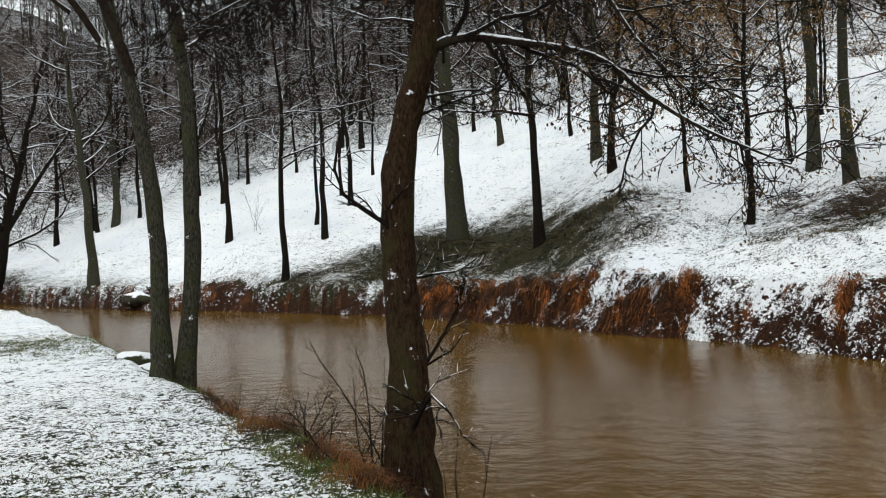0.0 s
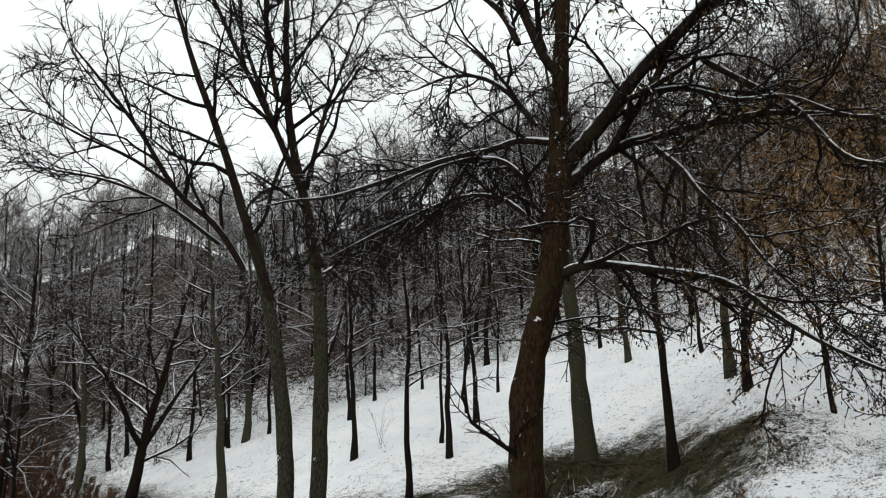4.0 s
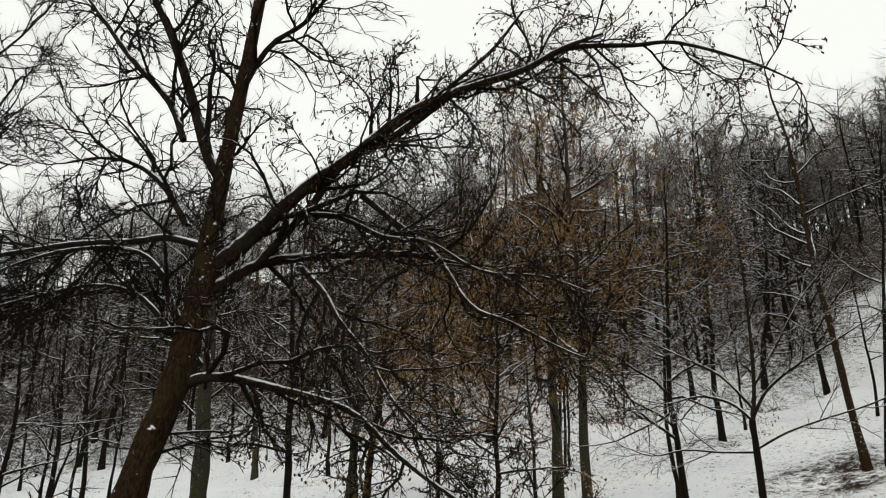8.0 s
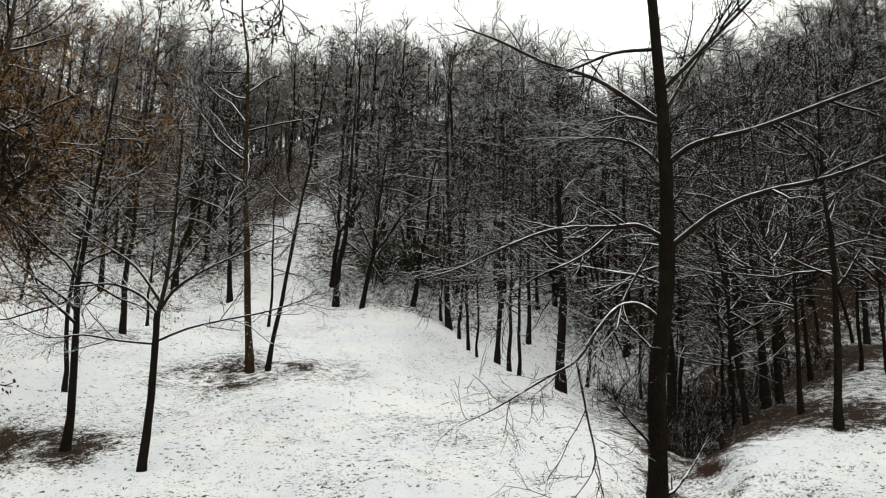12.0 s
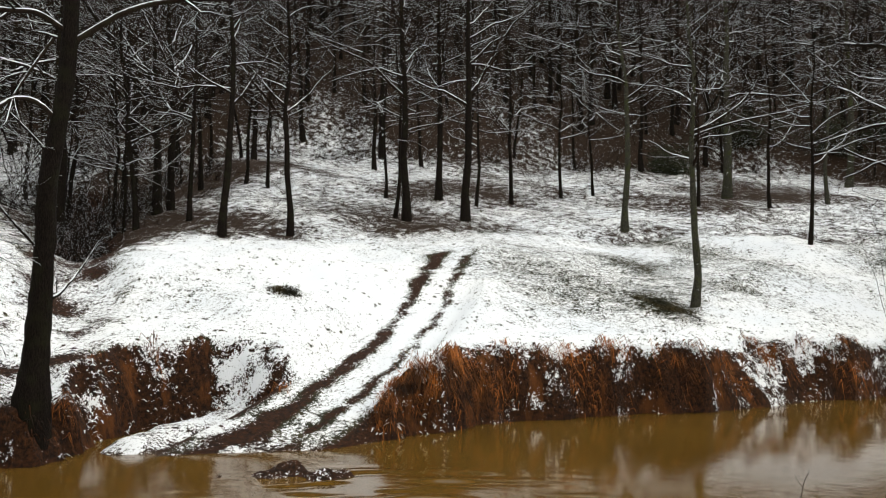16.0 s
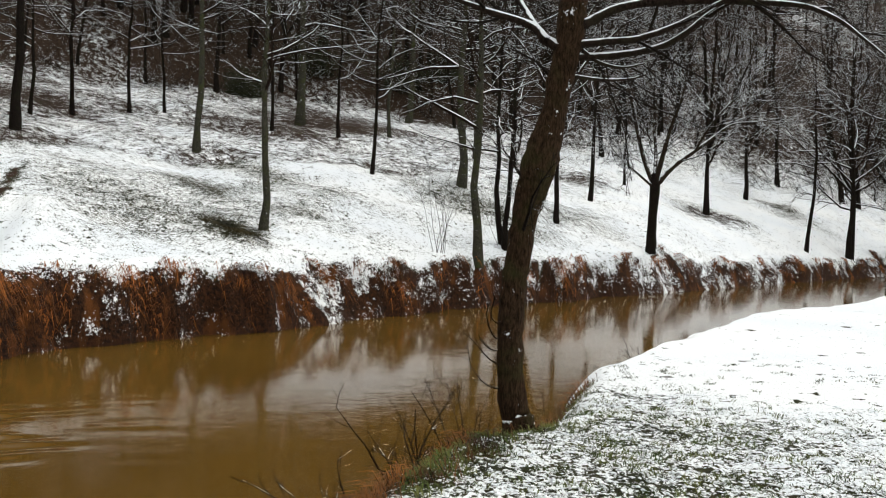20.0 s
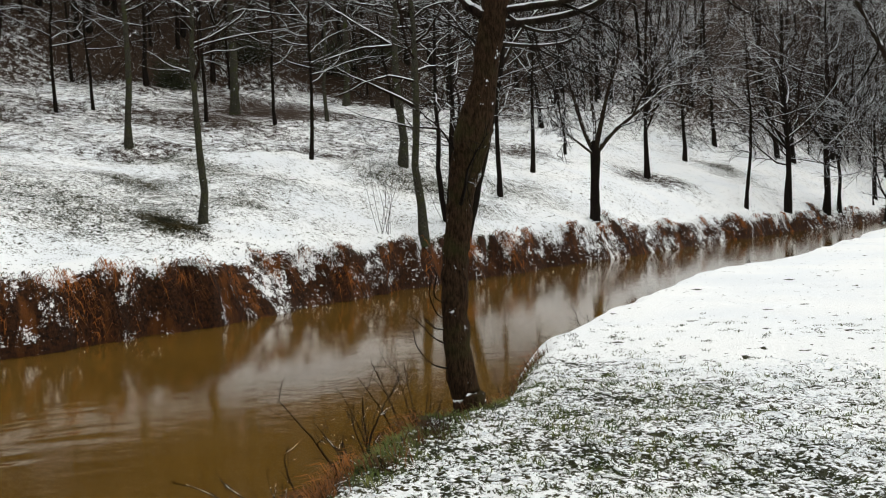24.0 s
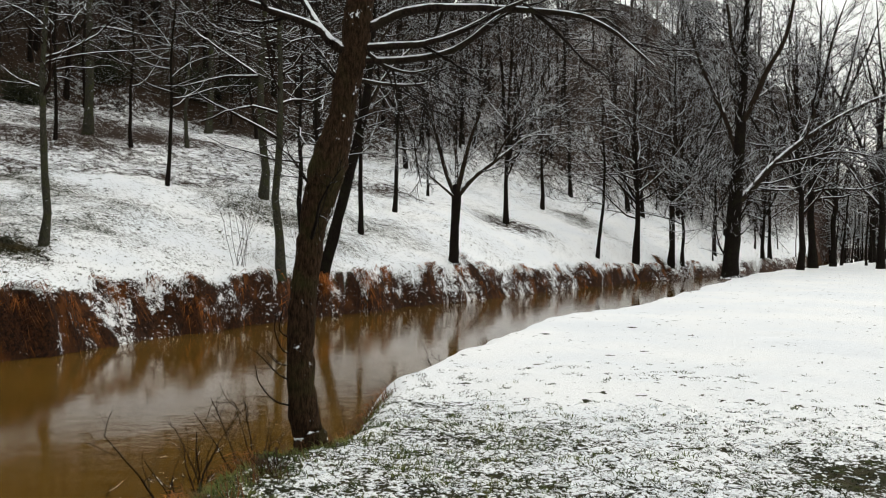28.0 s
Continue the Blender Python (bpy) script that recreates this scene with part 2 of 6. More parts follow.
# ---- plan of the valley: river banks and slopes (metres; z 0 is the near bank, water lies at WATER) ----
WATER = -0.9
FAR_BANK = [(-95, 120), (-45, 70), (-23.4, 48), (-19, 43.6), (-9, 36), (-1.7, 30.4), (3.2, 24.1), (5.3, 20.2), (7.7, 17.1),
            (10.2, 12.6), (11.9, 9.6), (12.6, 7.4), (13.2, 6.0), (14.8, 5.7), (16.6, 5.4), (17.4, 4.6), (17.4, 3.6), (16.2, 1.8), (15.3, 0.8), (16.4, 0.2), (17.4, -0.9), (19, -4.7), (21.2, -8.6),
            (23.2, -13), (26.7, -21.8), (33.4, -40), (39.3, -59.5), (52, -98), (75, -150)]
NEAR_BANK = [(-105, 112), (-52, 62), (-20.5, 37), (-11.8, 25.6), (-6.5, 17), (-4.4, 13.1), (-2.9, 10.4), (-1.5, 7.3), (-0.4, 5.2),
             (1.6, 3.1), (3.6, -0.2), (4.7, -2.3), (5.7, -3.6), (6.9, -5.0), (8.3, -6.2), (9.7, -8.4), (12.7, -13.2), (15.4, -20.5),
             (19.6, -29.4), (25.1, -41), (30.5, -55), (50, -112), (70, -160)]
# bearing (degrees, left positive), then distance and height: shore, mid slope, top of the meadow, ridge
SLOPES = [
    (75, 110, 0.35, 130, 2, 150, 6, 240, 55),
    (45, 92, 0.35, 100, 1.5, 112, 4, 190, 38),
    (33, 67, 0.25, 70, 0.9, 74, 1.4, 165, 33),
    (26, 53, 0.15, 60, 1, 67, 2.4, 155, 42),
    (20, 44, 0.15, 52, 1.5, 65.5, 4.7, 150, 38),
    (12, 36, 0.15, 44, 1.9, 69, 7.7, 145, 40),
    (4, 31, 0.05, 38, 1.5, 70, 10, 140, 45),
    (-4, 26, 0.25, 35, 1.6, 66, 11, 132, 48),
    (-12, 22, 0.42, 31, 3.2, 62, 11, 125, 50),
    (-20, 19.5, 0.36, 29, 2.2, 60, 11.6, 122, 53),
    (-28, 18, 0.5, 29, 3, 59, 12, 120, 52),
    (-40, 16, 0.65, 29, 3.6, 58, 12.8, 120, 50),
    (-50, 15, 0.8, 29, 3.8, 58, 13, 120, 53),
    (-62, 14.5, 0.4, 28, 3.3, 56, 8.5, 122, 50),
    (-69, 14.4, 0.15, 26, 2.6, 46, 5, 124, 48),
    (-78, 14.8, 0.2, 28, 3.2, 58, 10.8, 126, 58),
    (-93, 17.4, 0.47, 32, 3.7, 58, 10.4, 126, 62),
    (-105, 19.8, 0.42, 35, 3.6, 62, 10.2, 128, 56),
    (-112, 22.8, 0.4, 37, 3.9, 64, 10, 130, 53),
    (-121, 26.8, 0.38, 40, 3.4, 66, 9, 132, 48),
    (-131, 35.5, 0.38, 46, 2.4, 66, 6.4, 138, 39),
    (-139, 51, 0.3, 58, 2, 74, 4.8, 142, 38),
    (-145, 66, 0.25, 74, 1.8, 88, 4, 150, 34),
    (-150, 112, 0.25, 120, 1, 128, 2, 188, 45),
    (-158, 140, 0.25, 150, 1, 158, 1.6, 225, 49),
]
TRACK = [(13.4, 3.6), (14.4, 3.1), (15.45, 2.55), (17.05, 1.92), (19.2, 1.17), (22.4, 0.35), (24.6, -0.05), (26.8, -0.42), (28.5, -0.9)]
GULLY = [(12.5, 6.4), (15.5, 7.2), (19.5, 8.2), (25, 10.2), (33, 13.0), (44, 17)]


def along(points, x, y):
    """Distance to a polyline and the side of it (positive: to its left when walked), for arrays."""
    best = np.full(np.shape(x), 1e9)
    side = np.ones(np.shape(x))
    for (ax, ay), (bx, by) in zip(points[:-1], points[1:]):
        ex, ey = bx - ax, by - ay
        k = np.clip(((x - ax) * ex + (y - ay) * ey) / (ex * ex + ey * ey), 0, 1)
        gap = np.hypot(x - ax - k * ex, y - ay - k * ey)
        s = np.sign(ex * (y - ay) - ey * (x - ax))
        nearer = gap < best - 1e-9
        side = np.where(nearer, s, side)
        best = np.where(nearer, gap, best)
    return best, side


def inside(points, x, y):
    """Which places lie within a closed outline."""
    odd = np.zeros(np.shape(x), bool)
    for (ax, ay), (bx, by) in zip(points, points[1:] + points[:1]):
        if ay != by:
            odd ^= ((ay > y) != (by > y)) & (x < (bx - ax) * (y - ay) / (by - ay) + ax)
    return odd


FAR_LAND = FAR_BANK + [(900, -150), (4000, -150), (4000, 4000), (-4000, 4000), (-4000, 120)]
NEAR_LAND = NEAR_BANK + [(70, -4000), (-4000, -4000), (-4000, 112)]


def beyond(points, land, x, y):
    """Distance from a bank line, positive on the land behind it."""
    return along(points, x, y)[0] * np.where(inside(land, x, y), 1.0, -1.0)


def smooth(a, b, v):
    k = np.clip((v - a) / (b - a), 0, 1)
    return k * k * (3 - 2 * k)


def ripple(x, y, scale, seed=0.0):
    """A cheap uneven field between about -1 and 1, features about scale metres wide."""
    u, v = x / scale, y / scale
    return (np.sin(1.7 * u + 1.3 * np.sin(1.1 * v + seed) + seed) + np.sin(1.9 * v + 1.2 * np.sin(1.3 * u + 2 * seed) + 2.1)
            + 0.6 * np.sin(3.1 * u - 2.3 * v + seed * 3 + np.sin(2.7 * v))) / 2.6


TABLE = np.array(SLOPES, float)[::-1]


SLUMPS = [(21.3, -8.05, 1.35), (6.0, 19.9, 1.2), (7.4, 17.6, 1.1), (8.6, 15.6, 0.8), (3.9, 23.4, 0.6), (28.2, -25.5, 1.6), (30.0, -31.0, 1.8)]
APRON = [(14.5, 5.0), (15.6, 4.8), (17.2, 4.1), (18.6, 3.2)]


def slump(x, y):
    """Where the bank has slid and snow lies down to the water, 0 to about 1."""
    return sum(np.exp(-((x - a) ** 2 + (y - b) ** 2) / s ** 2) for a, b, s in SLUMPS)


def bank_gap(x, y):
    """Distance behind the far bank's ragged edge, and how wide its steep face is."""
    gap = beyond(FAR_BANK, FAR_LAND, x, y)
    gap = gap + 0.22 * ripple(x, y, 0.8, 4.0) + 0.3 * ripple(x, y, 2.4, 0.4) + 0.14 * ripple(x, y, 0.36, 1.4) + 0.06 * ripple(x, y, 0.16, 2.6)
    return gap, 0.65 + 1.2 * np.clip(ripple(x, y, 4.0, 6.0), 0, 1) + 1.1 * np.clip(slump(x, y), 0, 1)


def bank_snow(x, y):
    """How much snow clings to the far bank's face, 0 to 1."""
    bearing = np.degrees(np.arctan2(-x, y))
    more = 0.34 * smooth(-50, -42, bearing) * (1 - smooth(-20, -10, bearing)) + 0.30 * smooth(-124, -136, bearing) + 0.34 * smooth(3, 9, bearing) - 0.5 * smooth(-11, -8, bearing) * (1 - smooth(2, 5, bearing))
    field = 0.6 * ripple(x, y, 1.5, 2.2) + 0.5 * ripple(x, y, 0.55, 5.0) + 0.25 * ripple(x, y, 0.2, 1.0)
    return smooth(0.22, 0.58, field + more + 0.75 * np.clip(slump(x, y), 0, 1))


def ground(x, y):
    """Height of the ground, snow included."""
    x, y = np.asarray(x, float), np.asarray(y, float)
    r, bearing = np.hypot(x, y), np.degrees(np.arctan2(-x, y))
    column = [np.interp(bearing, TABLE[:, 0], TABLE[:, i]) for i in range(1, 9)]
    rs, zs, rm, zm, rf, zf, rr, zr = column
    zr = zr + 2.5 * np.sin(bearing * 0.21) + 1.5 * np.sin(bearing * 0.53 + 1)
    hill = np.where(r < rm, zs + (zm - zs) * (0.35 * np.clip((r - rs) / (rm - rs), 0, 1) + 0.65 * smooth(rs, rm, r)),
                    np.where(r < rf, zm + (zf - zm) * np.clip((r - rm) / (rf - rm), 0, 1),
                             np.where(r < rr, zf + (zr - zf) * np.clip((r - rf) / (rr - rf), 0, 1) ** 0.9, zr + 0.02 * np.minimum(r - rr, 600))))
    hill = hill + 0.26 * ripple(x, y, 3.1, 1.0) * smooth(0, 8, r - rs) + 0.13 * ripple(x, y, 1.3, 2.0) + 0.045 * ripple(x, y, 0.45, 5.0)
    gap_f, steep = bank_gap(x, y)
    gap_n = beyond(NEAR_BANK, NEAR_LAND, x, y)
    gap_n = gap_n + 0.12 * ripple(x, y, 0.8, 3.0)
    # the ford: wheel tracks come down a ramp cut through the bank
    gap_t, _ = along(TRACK, x, y)
    ramp = (1 - smooth(0.8, 1.5, gap_t)) * (1 - smooth(21, 27, r))
    slope = WATER - 0.12 + 0.27 * np.clip(r - 14.2, 0, 20)
    hill = hill * (1 - ramp) + np.minimum(hill, slope) * ramp
    gap_g, _ = along(GULLY, x, y)
    cut = (1 - smooth(0.2, 1.7, gap_g + 0.3 * ripple(x, y, 1.1, 1.0))) * smooth(11, 14, r) * (1 - smooth(32, 46, r))
    hill = hill - (0.45 + 0.6 * smooth(26, 32, r)) * cut
    bed = WATER - 0.7
    far = bed + (hill - bed) * smooth(-0.35 * steep, 0.65 * steep, gap_f)
    lawn = 0.05 * ripple(x, y, 2.2, 5.0) + 0.02 * ripple(x, y, 0.5, 7.0) + (0.012 * ripple(x, y, 0.11, 1.0) + 0.010 * ripple(x, y, 0.06, 4.0)) * (r < 10) + 0.004 * np.minimum(np.abs(gap_n), 40)
    slant = 0.9 * np.exp(-((x + 0.8) ** 2 + (y - 7.2) ** 2) / 9.0) + 0.7 * np.exp(-((x - 5.0) ** 2 + (y + 2.8) ** 2) / 2.5)
    near = bed + (lawn - bed) * smooth(-0.9 - slant, 0.35 - 0.5 * slant, gap_n + 0.1 * slant * ripple(x, y, 0.35, 2.0))
    # low snowy apron and clods at the ford
    shelf = WATER + 0.10 + 0.05 * (x - 13.6) - 0.6 * along(APRON, x, y)[0] ** 2 + 0.06 * ripple(x, y, 0.4, 2.0)
    clod = WATER + 0.07 - 0.46 * ((x - 12.6) ** 2 + 0.35 * (y - 2.05) ** 2) + 0.15 * ripple(x, y, 0.24, 1.0)
    foot = np.where(r < 40, np.maximum(np.maximum(shelf, clod), np.where(gap_t < 3, slope - 0.9 * smooth(0.9, 2.4, gap_t), bed)), bed)
    far = np.maximum(far, foot)
    bed = np.maximum(bed, foot)
    return np.where(gap_f > -0.6, far, np.maximum(np.where(gap_n > -2.2, near, bed), np.where(gap_f > -2, far, bed)))


def ground_at(x, y):
    return float(ground(np.array([x]), np.array([y]))[0])


# ---- large structure ----
def quad_mesh(name, verts, faces, mat, skins=None):
    """A mesh from arrays; a face whose last two corners are the same is a triangle. mat: a material, or one for each skin."""
    me = bpy.data.meshes.new(name)
    faces = np.asarray(faces)
    sizes = np.where(faces[:, 2] == faces[:, 3], 3, 4).astype(np.int32)
    corners = faces[np.arange(4)[None, :] < sizes[:, None]].astype(np.int32)
    me.vertices.add(len(verts))
    me.vertices.foreach_set("co", np.ascontiguousarray(verts, np.float32).ravel())
    me.loops.add(len(corners))
    me.loops.foreach_set("vertex_index", corners)
    me.polygons.add(len(faces))
    me.polygons.foreach_set("loop_start", (np.cumsum(sizes) - sizes).astype(np.int32))
    me.polygons.foreach_set("use_smooth", np.ones(len(faces), bool))
    mats = mat if isinstance(mat, tuple) else (mat,)
    for each in mats:
        me.materials.append(each)
    if skins is not None and len(mats) > 1:
        me.polygons.foreach_set("material_index", np.minimum(skins, len(mats) - 1))
    me.update(calc_edges=True)
    return me


def build_ground():
    """One sheet, fine near the camera's place and coarse towards the horizon."""
    bearings = np.radians(np.concatenate([np.arange(-178, 46, 0.36), np.arange(46, 182, 4.0)]))
    rings = np.concatenate([[0.25, 0.6], np.exp(np.arange(math.log(1.0), math.log(3), 0.03)), np.exp(np.arange(math.log(3.02), math.log(8), 0.0085)), np.exp(np.arange(math.log(8.05), math.log(13), 0.016)), np.exp(np.arange(math.log(13.1), math.log(27), 0.0085)), np.exp(np.arange(math.log(27.2), math.log(80), 0.02)), np.exp(np.arange(math.log(81), math.log(260), 0.04)),
                            [300, 380, 500, 700, 1000, 1500, 2200, 3200]])
    rr, bb = np.meshgrid(rings, bearings, indexing="ij")
    x, y = -np.sin(bb) * rr, np.cos(bb) * rr
    z = ground(x, y)
    n, k = len(rings), len(bearings)
    verts = np.column_stack([x.ravel(), y.ravel(), z.ravel()])
    i, j = np.meshgrid(np.arange(n - 1), np.arange(k), indexing="ij")
    j2 = (j + 1) % k
    faces = np.stack([i * k + j, (i + 1) * k + j, (i + 1) * k + j2, i * k + j2], -1).reshape(-1, 4)[:, ::-1]
    middle = np.stack([np.zeros(k - 2, int), np.arange(1, k - 1), np.arange(2, k), np.arange(2, k)], -1)
    me = quad_mesh("ground", verts, np.concatenate([faces, middle]), GROUND)
    cover, litter, earth, bank = layers(x.ravel(), y.ravel(), z.ravel())
    for name, values in (("cover", cover), ("litter", litter), ("earth", earth), ("bank", bank)):
        me.attributes.new(name, "FLOAT", "POINT").data.foreach_set("value", values.astype(np.float32))
    ob = new("ground", me)
    return tagged(ob, "thin wet snow over grass, leaf litter and red-brown earth banks", "ground", kind="structure")


def spot(x, y, cx, cy, size, squash=1.0, turn=0.0):
    dx, dy = x - cx, y - cy
    c, s = math.cos(turn), math.sin(turn)
    return np.exp(-(((dx * c + dy * s) / size) ** 2 + ((-dx * s + dy * c) / (size * squash)) ** 2))


def layers(x, y, z):
    """Snow cover, leaf litter and bare earth over the ground, 0 to 1."""
    r = np.hypot(x, y)
    bearing = np.degrees(np.arctan2(-x, y))
    foot = np.interp(bearing, TABLE[:, 0], TABLE[:, 5])
    bench = np.interp(bearing, TABLE[:, 0], TABLE[:, 3])
    gap_n = beyond(NEAR_BANK, NEAR_LAND, x, y)
    gap_f, steep = bank_gap(x, y)
    patchy = ripple(x, y, 3.3, 0.7)
    cover = 0.86 + 0.12 * patchy + 0.10 * ripple(x, y, 9.0, 1.4) + 0.10 * ripple(x, y, 1.2, 0.3)
    # thin, trodden grass under the near lawn, whole snow further along it
    lawn = (gap_n > -1.5) & (gap_f < -2)
    cover = np.where(lawn, 0.51 + 0.34 * smooth(5.0, 10, r) * smooth(-20, -45, bearing) + 0.10 * smooth(4, 12, r) + 0.16 * smooth(9, 17, r) + 0.08 * patchy + 0.06 * ripple(x, y, 0.7, 4.0), cover)
    cover = cover - np.where(lawn, 0.40 * (1 - smooth(-0.35, 0.35, gap_n)), 0)
    # woods: leaf litter shows through on the slope above the meadow
    gap_g, _ = along(GULLY, x, y)
    woods = np.maximum(smooth(-6, 8, r - foot), (1 - smooth(1.0 + 0.12 * np.clip(r - 25, 0, 30), 2.5 + 0.3 * np.clip(r - 25, 0, 30), gap_g)) * smooth(24, 29, r))
    cover = cover - woods * (0.46 + 0.14 * ripple(x, y, 6.0, 3.0) + 0.22 * smooth(62, 84, r))
    east = smooth(-66, -76, bearing) * (1 - smooth(-118, -132, bearing))
    cover = cover + 0.45 * woods * np.exp(-((bearing + 42.5) / 1.9) ** 2) * (1 - smooth(12, 25, r - foot))
    edge = r - bench + 0.5 * ripple(x, y, 1.6, 2.0)
    shelf = east * smooth(0.2, 1.4, edge) * (gap_f > 1)
    cover = cover - 0.42 * east * np.clip(0.25 + ripple(x, y, 4.5, 3.0), 0, 1) * (gap_f > 1.5) * smooth(3, 6, r - 16)
    cover = cover - shelf * (0.29 + 0.12 * patchy)
    litter = np.clip(woods * 0.9 + shelf * 0.75, 0, 1)
    for cx, cy, size, squash, turn, depth in BARE:
        k = spot(x, y, cx, cy, size, squash, turn)
        cover = cover - depth * k * (0.8 + 0.35 * ripple(x, y, 0.9, cx))
    for cx, cy, size in LITTER:
        k = spot(x, y, cx, cy, size)
        cover, litter = cover - 0.46 * k * (0.75 + 0.5 * ripple(x, y, 0.8, cx)), np.clip(litter + 1.1 * k, 0, 1)
    # banks
    gap_t, side_t = along(TRACK, x, y)
    bare = (1 - smooth(0.5 * steep, 0.72 * steep, gap_f)) * (gap_f > -1.8) * smooth(0.7, 1.3, gap_t)
    slid = np.clip(slump(x, y), 0, 1)
    cover = cover - bare * (0.97 - 0.34 * smooth(0.0, 0.65 * steep, gap_f) - 0.14 * slid - 0.30 * bank_snow(x, y))
    cover = np.where(along(APRON, x, y)[0] < 1.0, np.maximum(cover, 0.62 * (1 - smooth(0.3, 0.8, along(APRON, x, y)[0])) + 0.05 * patchy), cover)
    earth = np.maximum(bare, (1 - smooth(-0.9, -0.2, gap_n)) * (gap_f < -2))
    west = smooth(2, 10, bearing) * (gap_f > 0)
    cover = cover - west * 0.30 * (1 - smooth(0.8, 2.6, gap_f))
    worn = gap_t * side_t + 0.10 * ripple(x, y, 0.45, 2.0) + 0.05 * ripple(x, y, 0.17, 1.0)
    wheel = np.exp(-((worn - 0.42) / (0.19 + 0.25 * (1 - smooth(14, 18, r)))) ** 2) + 0.8 * np.exp(-((worn + 0.45) / 0.12) ** 2)
    wheel = wheel * np.clip(0.92 + 0.4 * ripple(x, y, 0.5, 6.0) + 0.25 * ripple(x, y, 0.2, 3.0), 0, 1)
    wheel = wheel * (gap_f > -2.5) * (1 - smooth(27, 29, r))
    cover, earth = cover - 0.95 * wheel, np.maximum(earth, wheel)
    ditch = (1 - smooth(0.5, 2.0, gap_g)) * (r > 11)
    cover, earth = cover - ditch * (0.25 + 0.55 * np.clip(ripple(x, y, 0.7, 1.0) + 0.3 * ripple(x, y, 0.25, 4.0), 0, 1)), np.maximum(earth, 0.8 * ditch)
    ford = np.clip(spot(x, y, 12.55, 2.05, 1.3) + 0.6 * (1 - smooth(14.2, 16.5, r)) * (gap_t < 1.3) * (gap_f > -3), 0, 1)
    cover, earth = cover * (1 - 0.62 * ford), np.maximum(earth, ford)
    return np.clip(cover, 0, 1), np.clip(litter, 0, 1), np.clip(earth, 0, 1), np.clip(bare * (gap_t > 1.2) * (0.25 + 0.75 * smooth(-0.25, 0.35, gap_f)), 0, 1)


# bare grassy places (x, y, size, squash, turn, depth) and rings of fallen leaves (x, y, size)
BARE = [(2.2, 32.0, 3.4, 1.7, 0.0, 1.1), (4.6, 28.6, 2.4, 1.0, 0.0, 0.6), (-0.5, 35.5, 3.0, 0.8, 0.0, 0.6), (-2.0, 33.8, 3.5, 0.5, 0.4, 0.55), (-5.1, 35.7, 2.6, 0.5, 0.5, 0.4),
        (10.2, 22.5, 3.0, 0.8, 0.3, 0.5), (5.1, 25.5, 2.0, 0.6, 0.2, 0.3), (23.9, -6.2, 1.2, 0.6, 0.4, 0.7), (21.0, 3.6, 0.36, 1.0, 0.0, 0.9)]
BARE += [(27.2, 0.1, 0.7, 0.7, 0.0, 0.7), (11.5, 24.5, 4.5, 0.8, 0.3, 0.22), (28.0, -7.5, 4.0, 0.8, 0.4, 0.25), (30.0, -2.8, 3.0, 0.5, 0.2, 0.2), (24.5, -10.5, 2.5, 0.6, 0.5, 0.2), (34.2, -8.5, 2.6, 0.8, 0.0, 0.4), (30.8, -10.3, 2.8, 0.6, 0.5, 0.4), (37.9, -38.0, 2.6, 0.8, 0.3, 0.45), (43.3, -48.8, 2.8, 0.6, 0.3, 0.45),
         (32.0, -24.0, 3.0, 0.7, 0.5, 0.45), (-8.0, 16.0, 2.6, 0.5, -0.7, 0.30), (2.8, -6.0, 0.35, 1.0, 0.0, 0.7), (5.0, -4.6, 1.6, 0.8, -0.6, 0.14), (12.55, 2.05, 1.5, 1.0, 0.0, 0.7), (6.6, -5.6, 0.9, 0.6, -0.7, 0.28)]
LITTER = [(22.6, 28.0, 2.7), (25.0, 25.4, 2.7), (23.7, 38.7, 2.2), (28.5, 6.6, 1.0), (31.4, 6.8, 1.5), (32.2, 0.5, 1.3), (11.7, 24.0, 2.1), (13.0, 21.3, 1.6), (10.8, 27.2, 1.5), (29.5, 18.5, 1.6), (38.0, -37.0, 2.4), (40.8, -31.0, 2.6)]
build_ground()



def build_water():
    """The river's surface: flat, with low wavelets running off the ford."""
    bearings = np.radians(np.concatenate([np.arange(-170, 40, 0.5), np.arange(40, 190, 10.0)]))
    rings = np.concatenate([[1.0], np.arange(3, 9, 0.2), np.arange(9, 14, 0.05), np.arange(14, 16, 0.2), np.exp(np.arange(math.log(16), math.log(200), 0.08))])
    rr, bb = np.meshgrid(rings, bearings, indexing="ij")
    x, y = -np.sin(bb) * rr, np.cos(bb) * rr
    near = spot(x, y, 11.3, 0.6, 1.5) * (rr < 15)
    lull = np.clip(0.35 + ripple(x, y, 0.5, 3.0), 0, 1)
    z = WATER + near * lull * 0.036 * np.sin(rr * 11 + 1.6 * ripple(x, y, 0.8, 1.0) + 2.0 * np.sin(bb * 9))
    n, k = len(rings), len(bearings)
    i, j = np.meshgrid(np.arange(n - 1), np.arange(k), indexing="ij")
    j2 = (j + 1) % k
    faces = np.stack([i * k + j, (i + 1) * k + j, (i + 1) * k + j2, i * k + j2], -1).reshape(-1, 4)[:, ::-1]
    me = quad_mesh("water", np.column_stack([x.ravel(), y.ravel(), z.ravel()]), faces, WATER_MAT)
    tagged(new("water", me), "muddy brown river water, gently rippled", "water", kind="structure")


build_water()


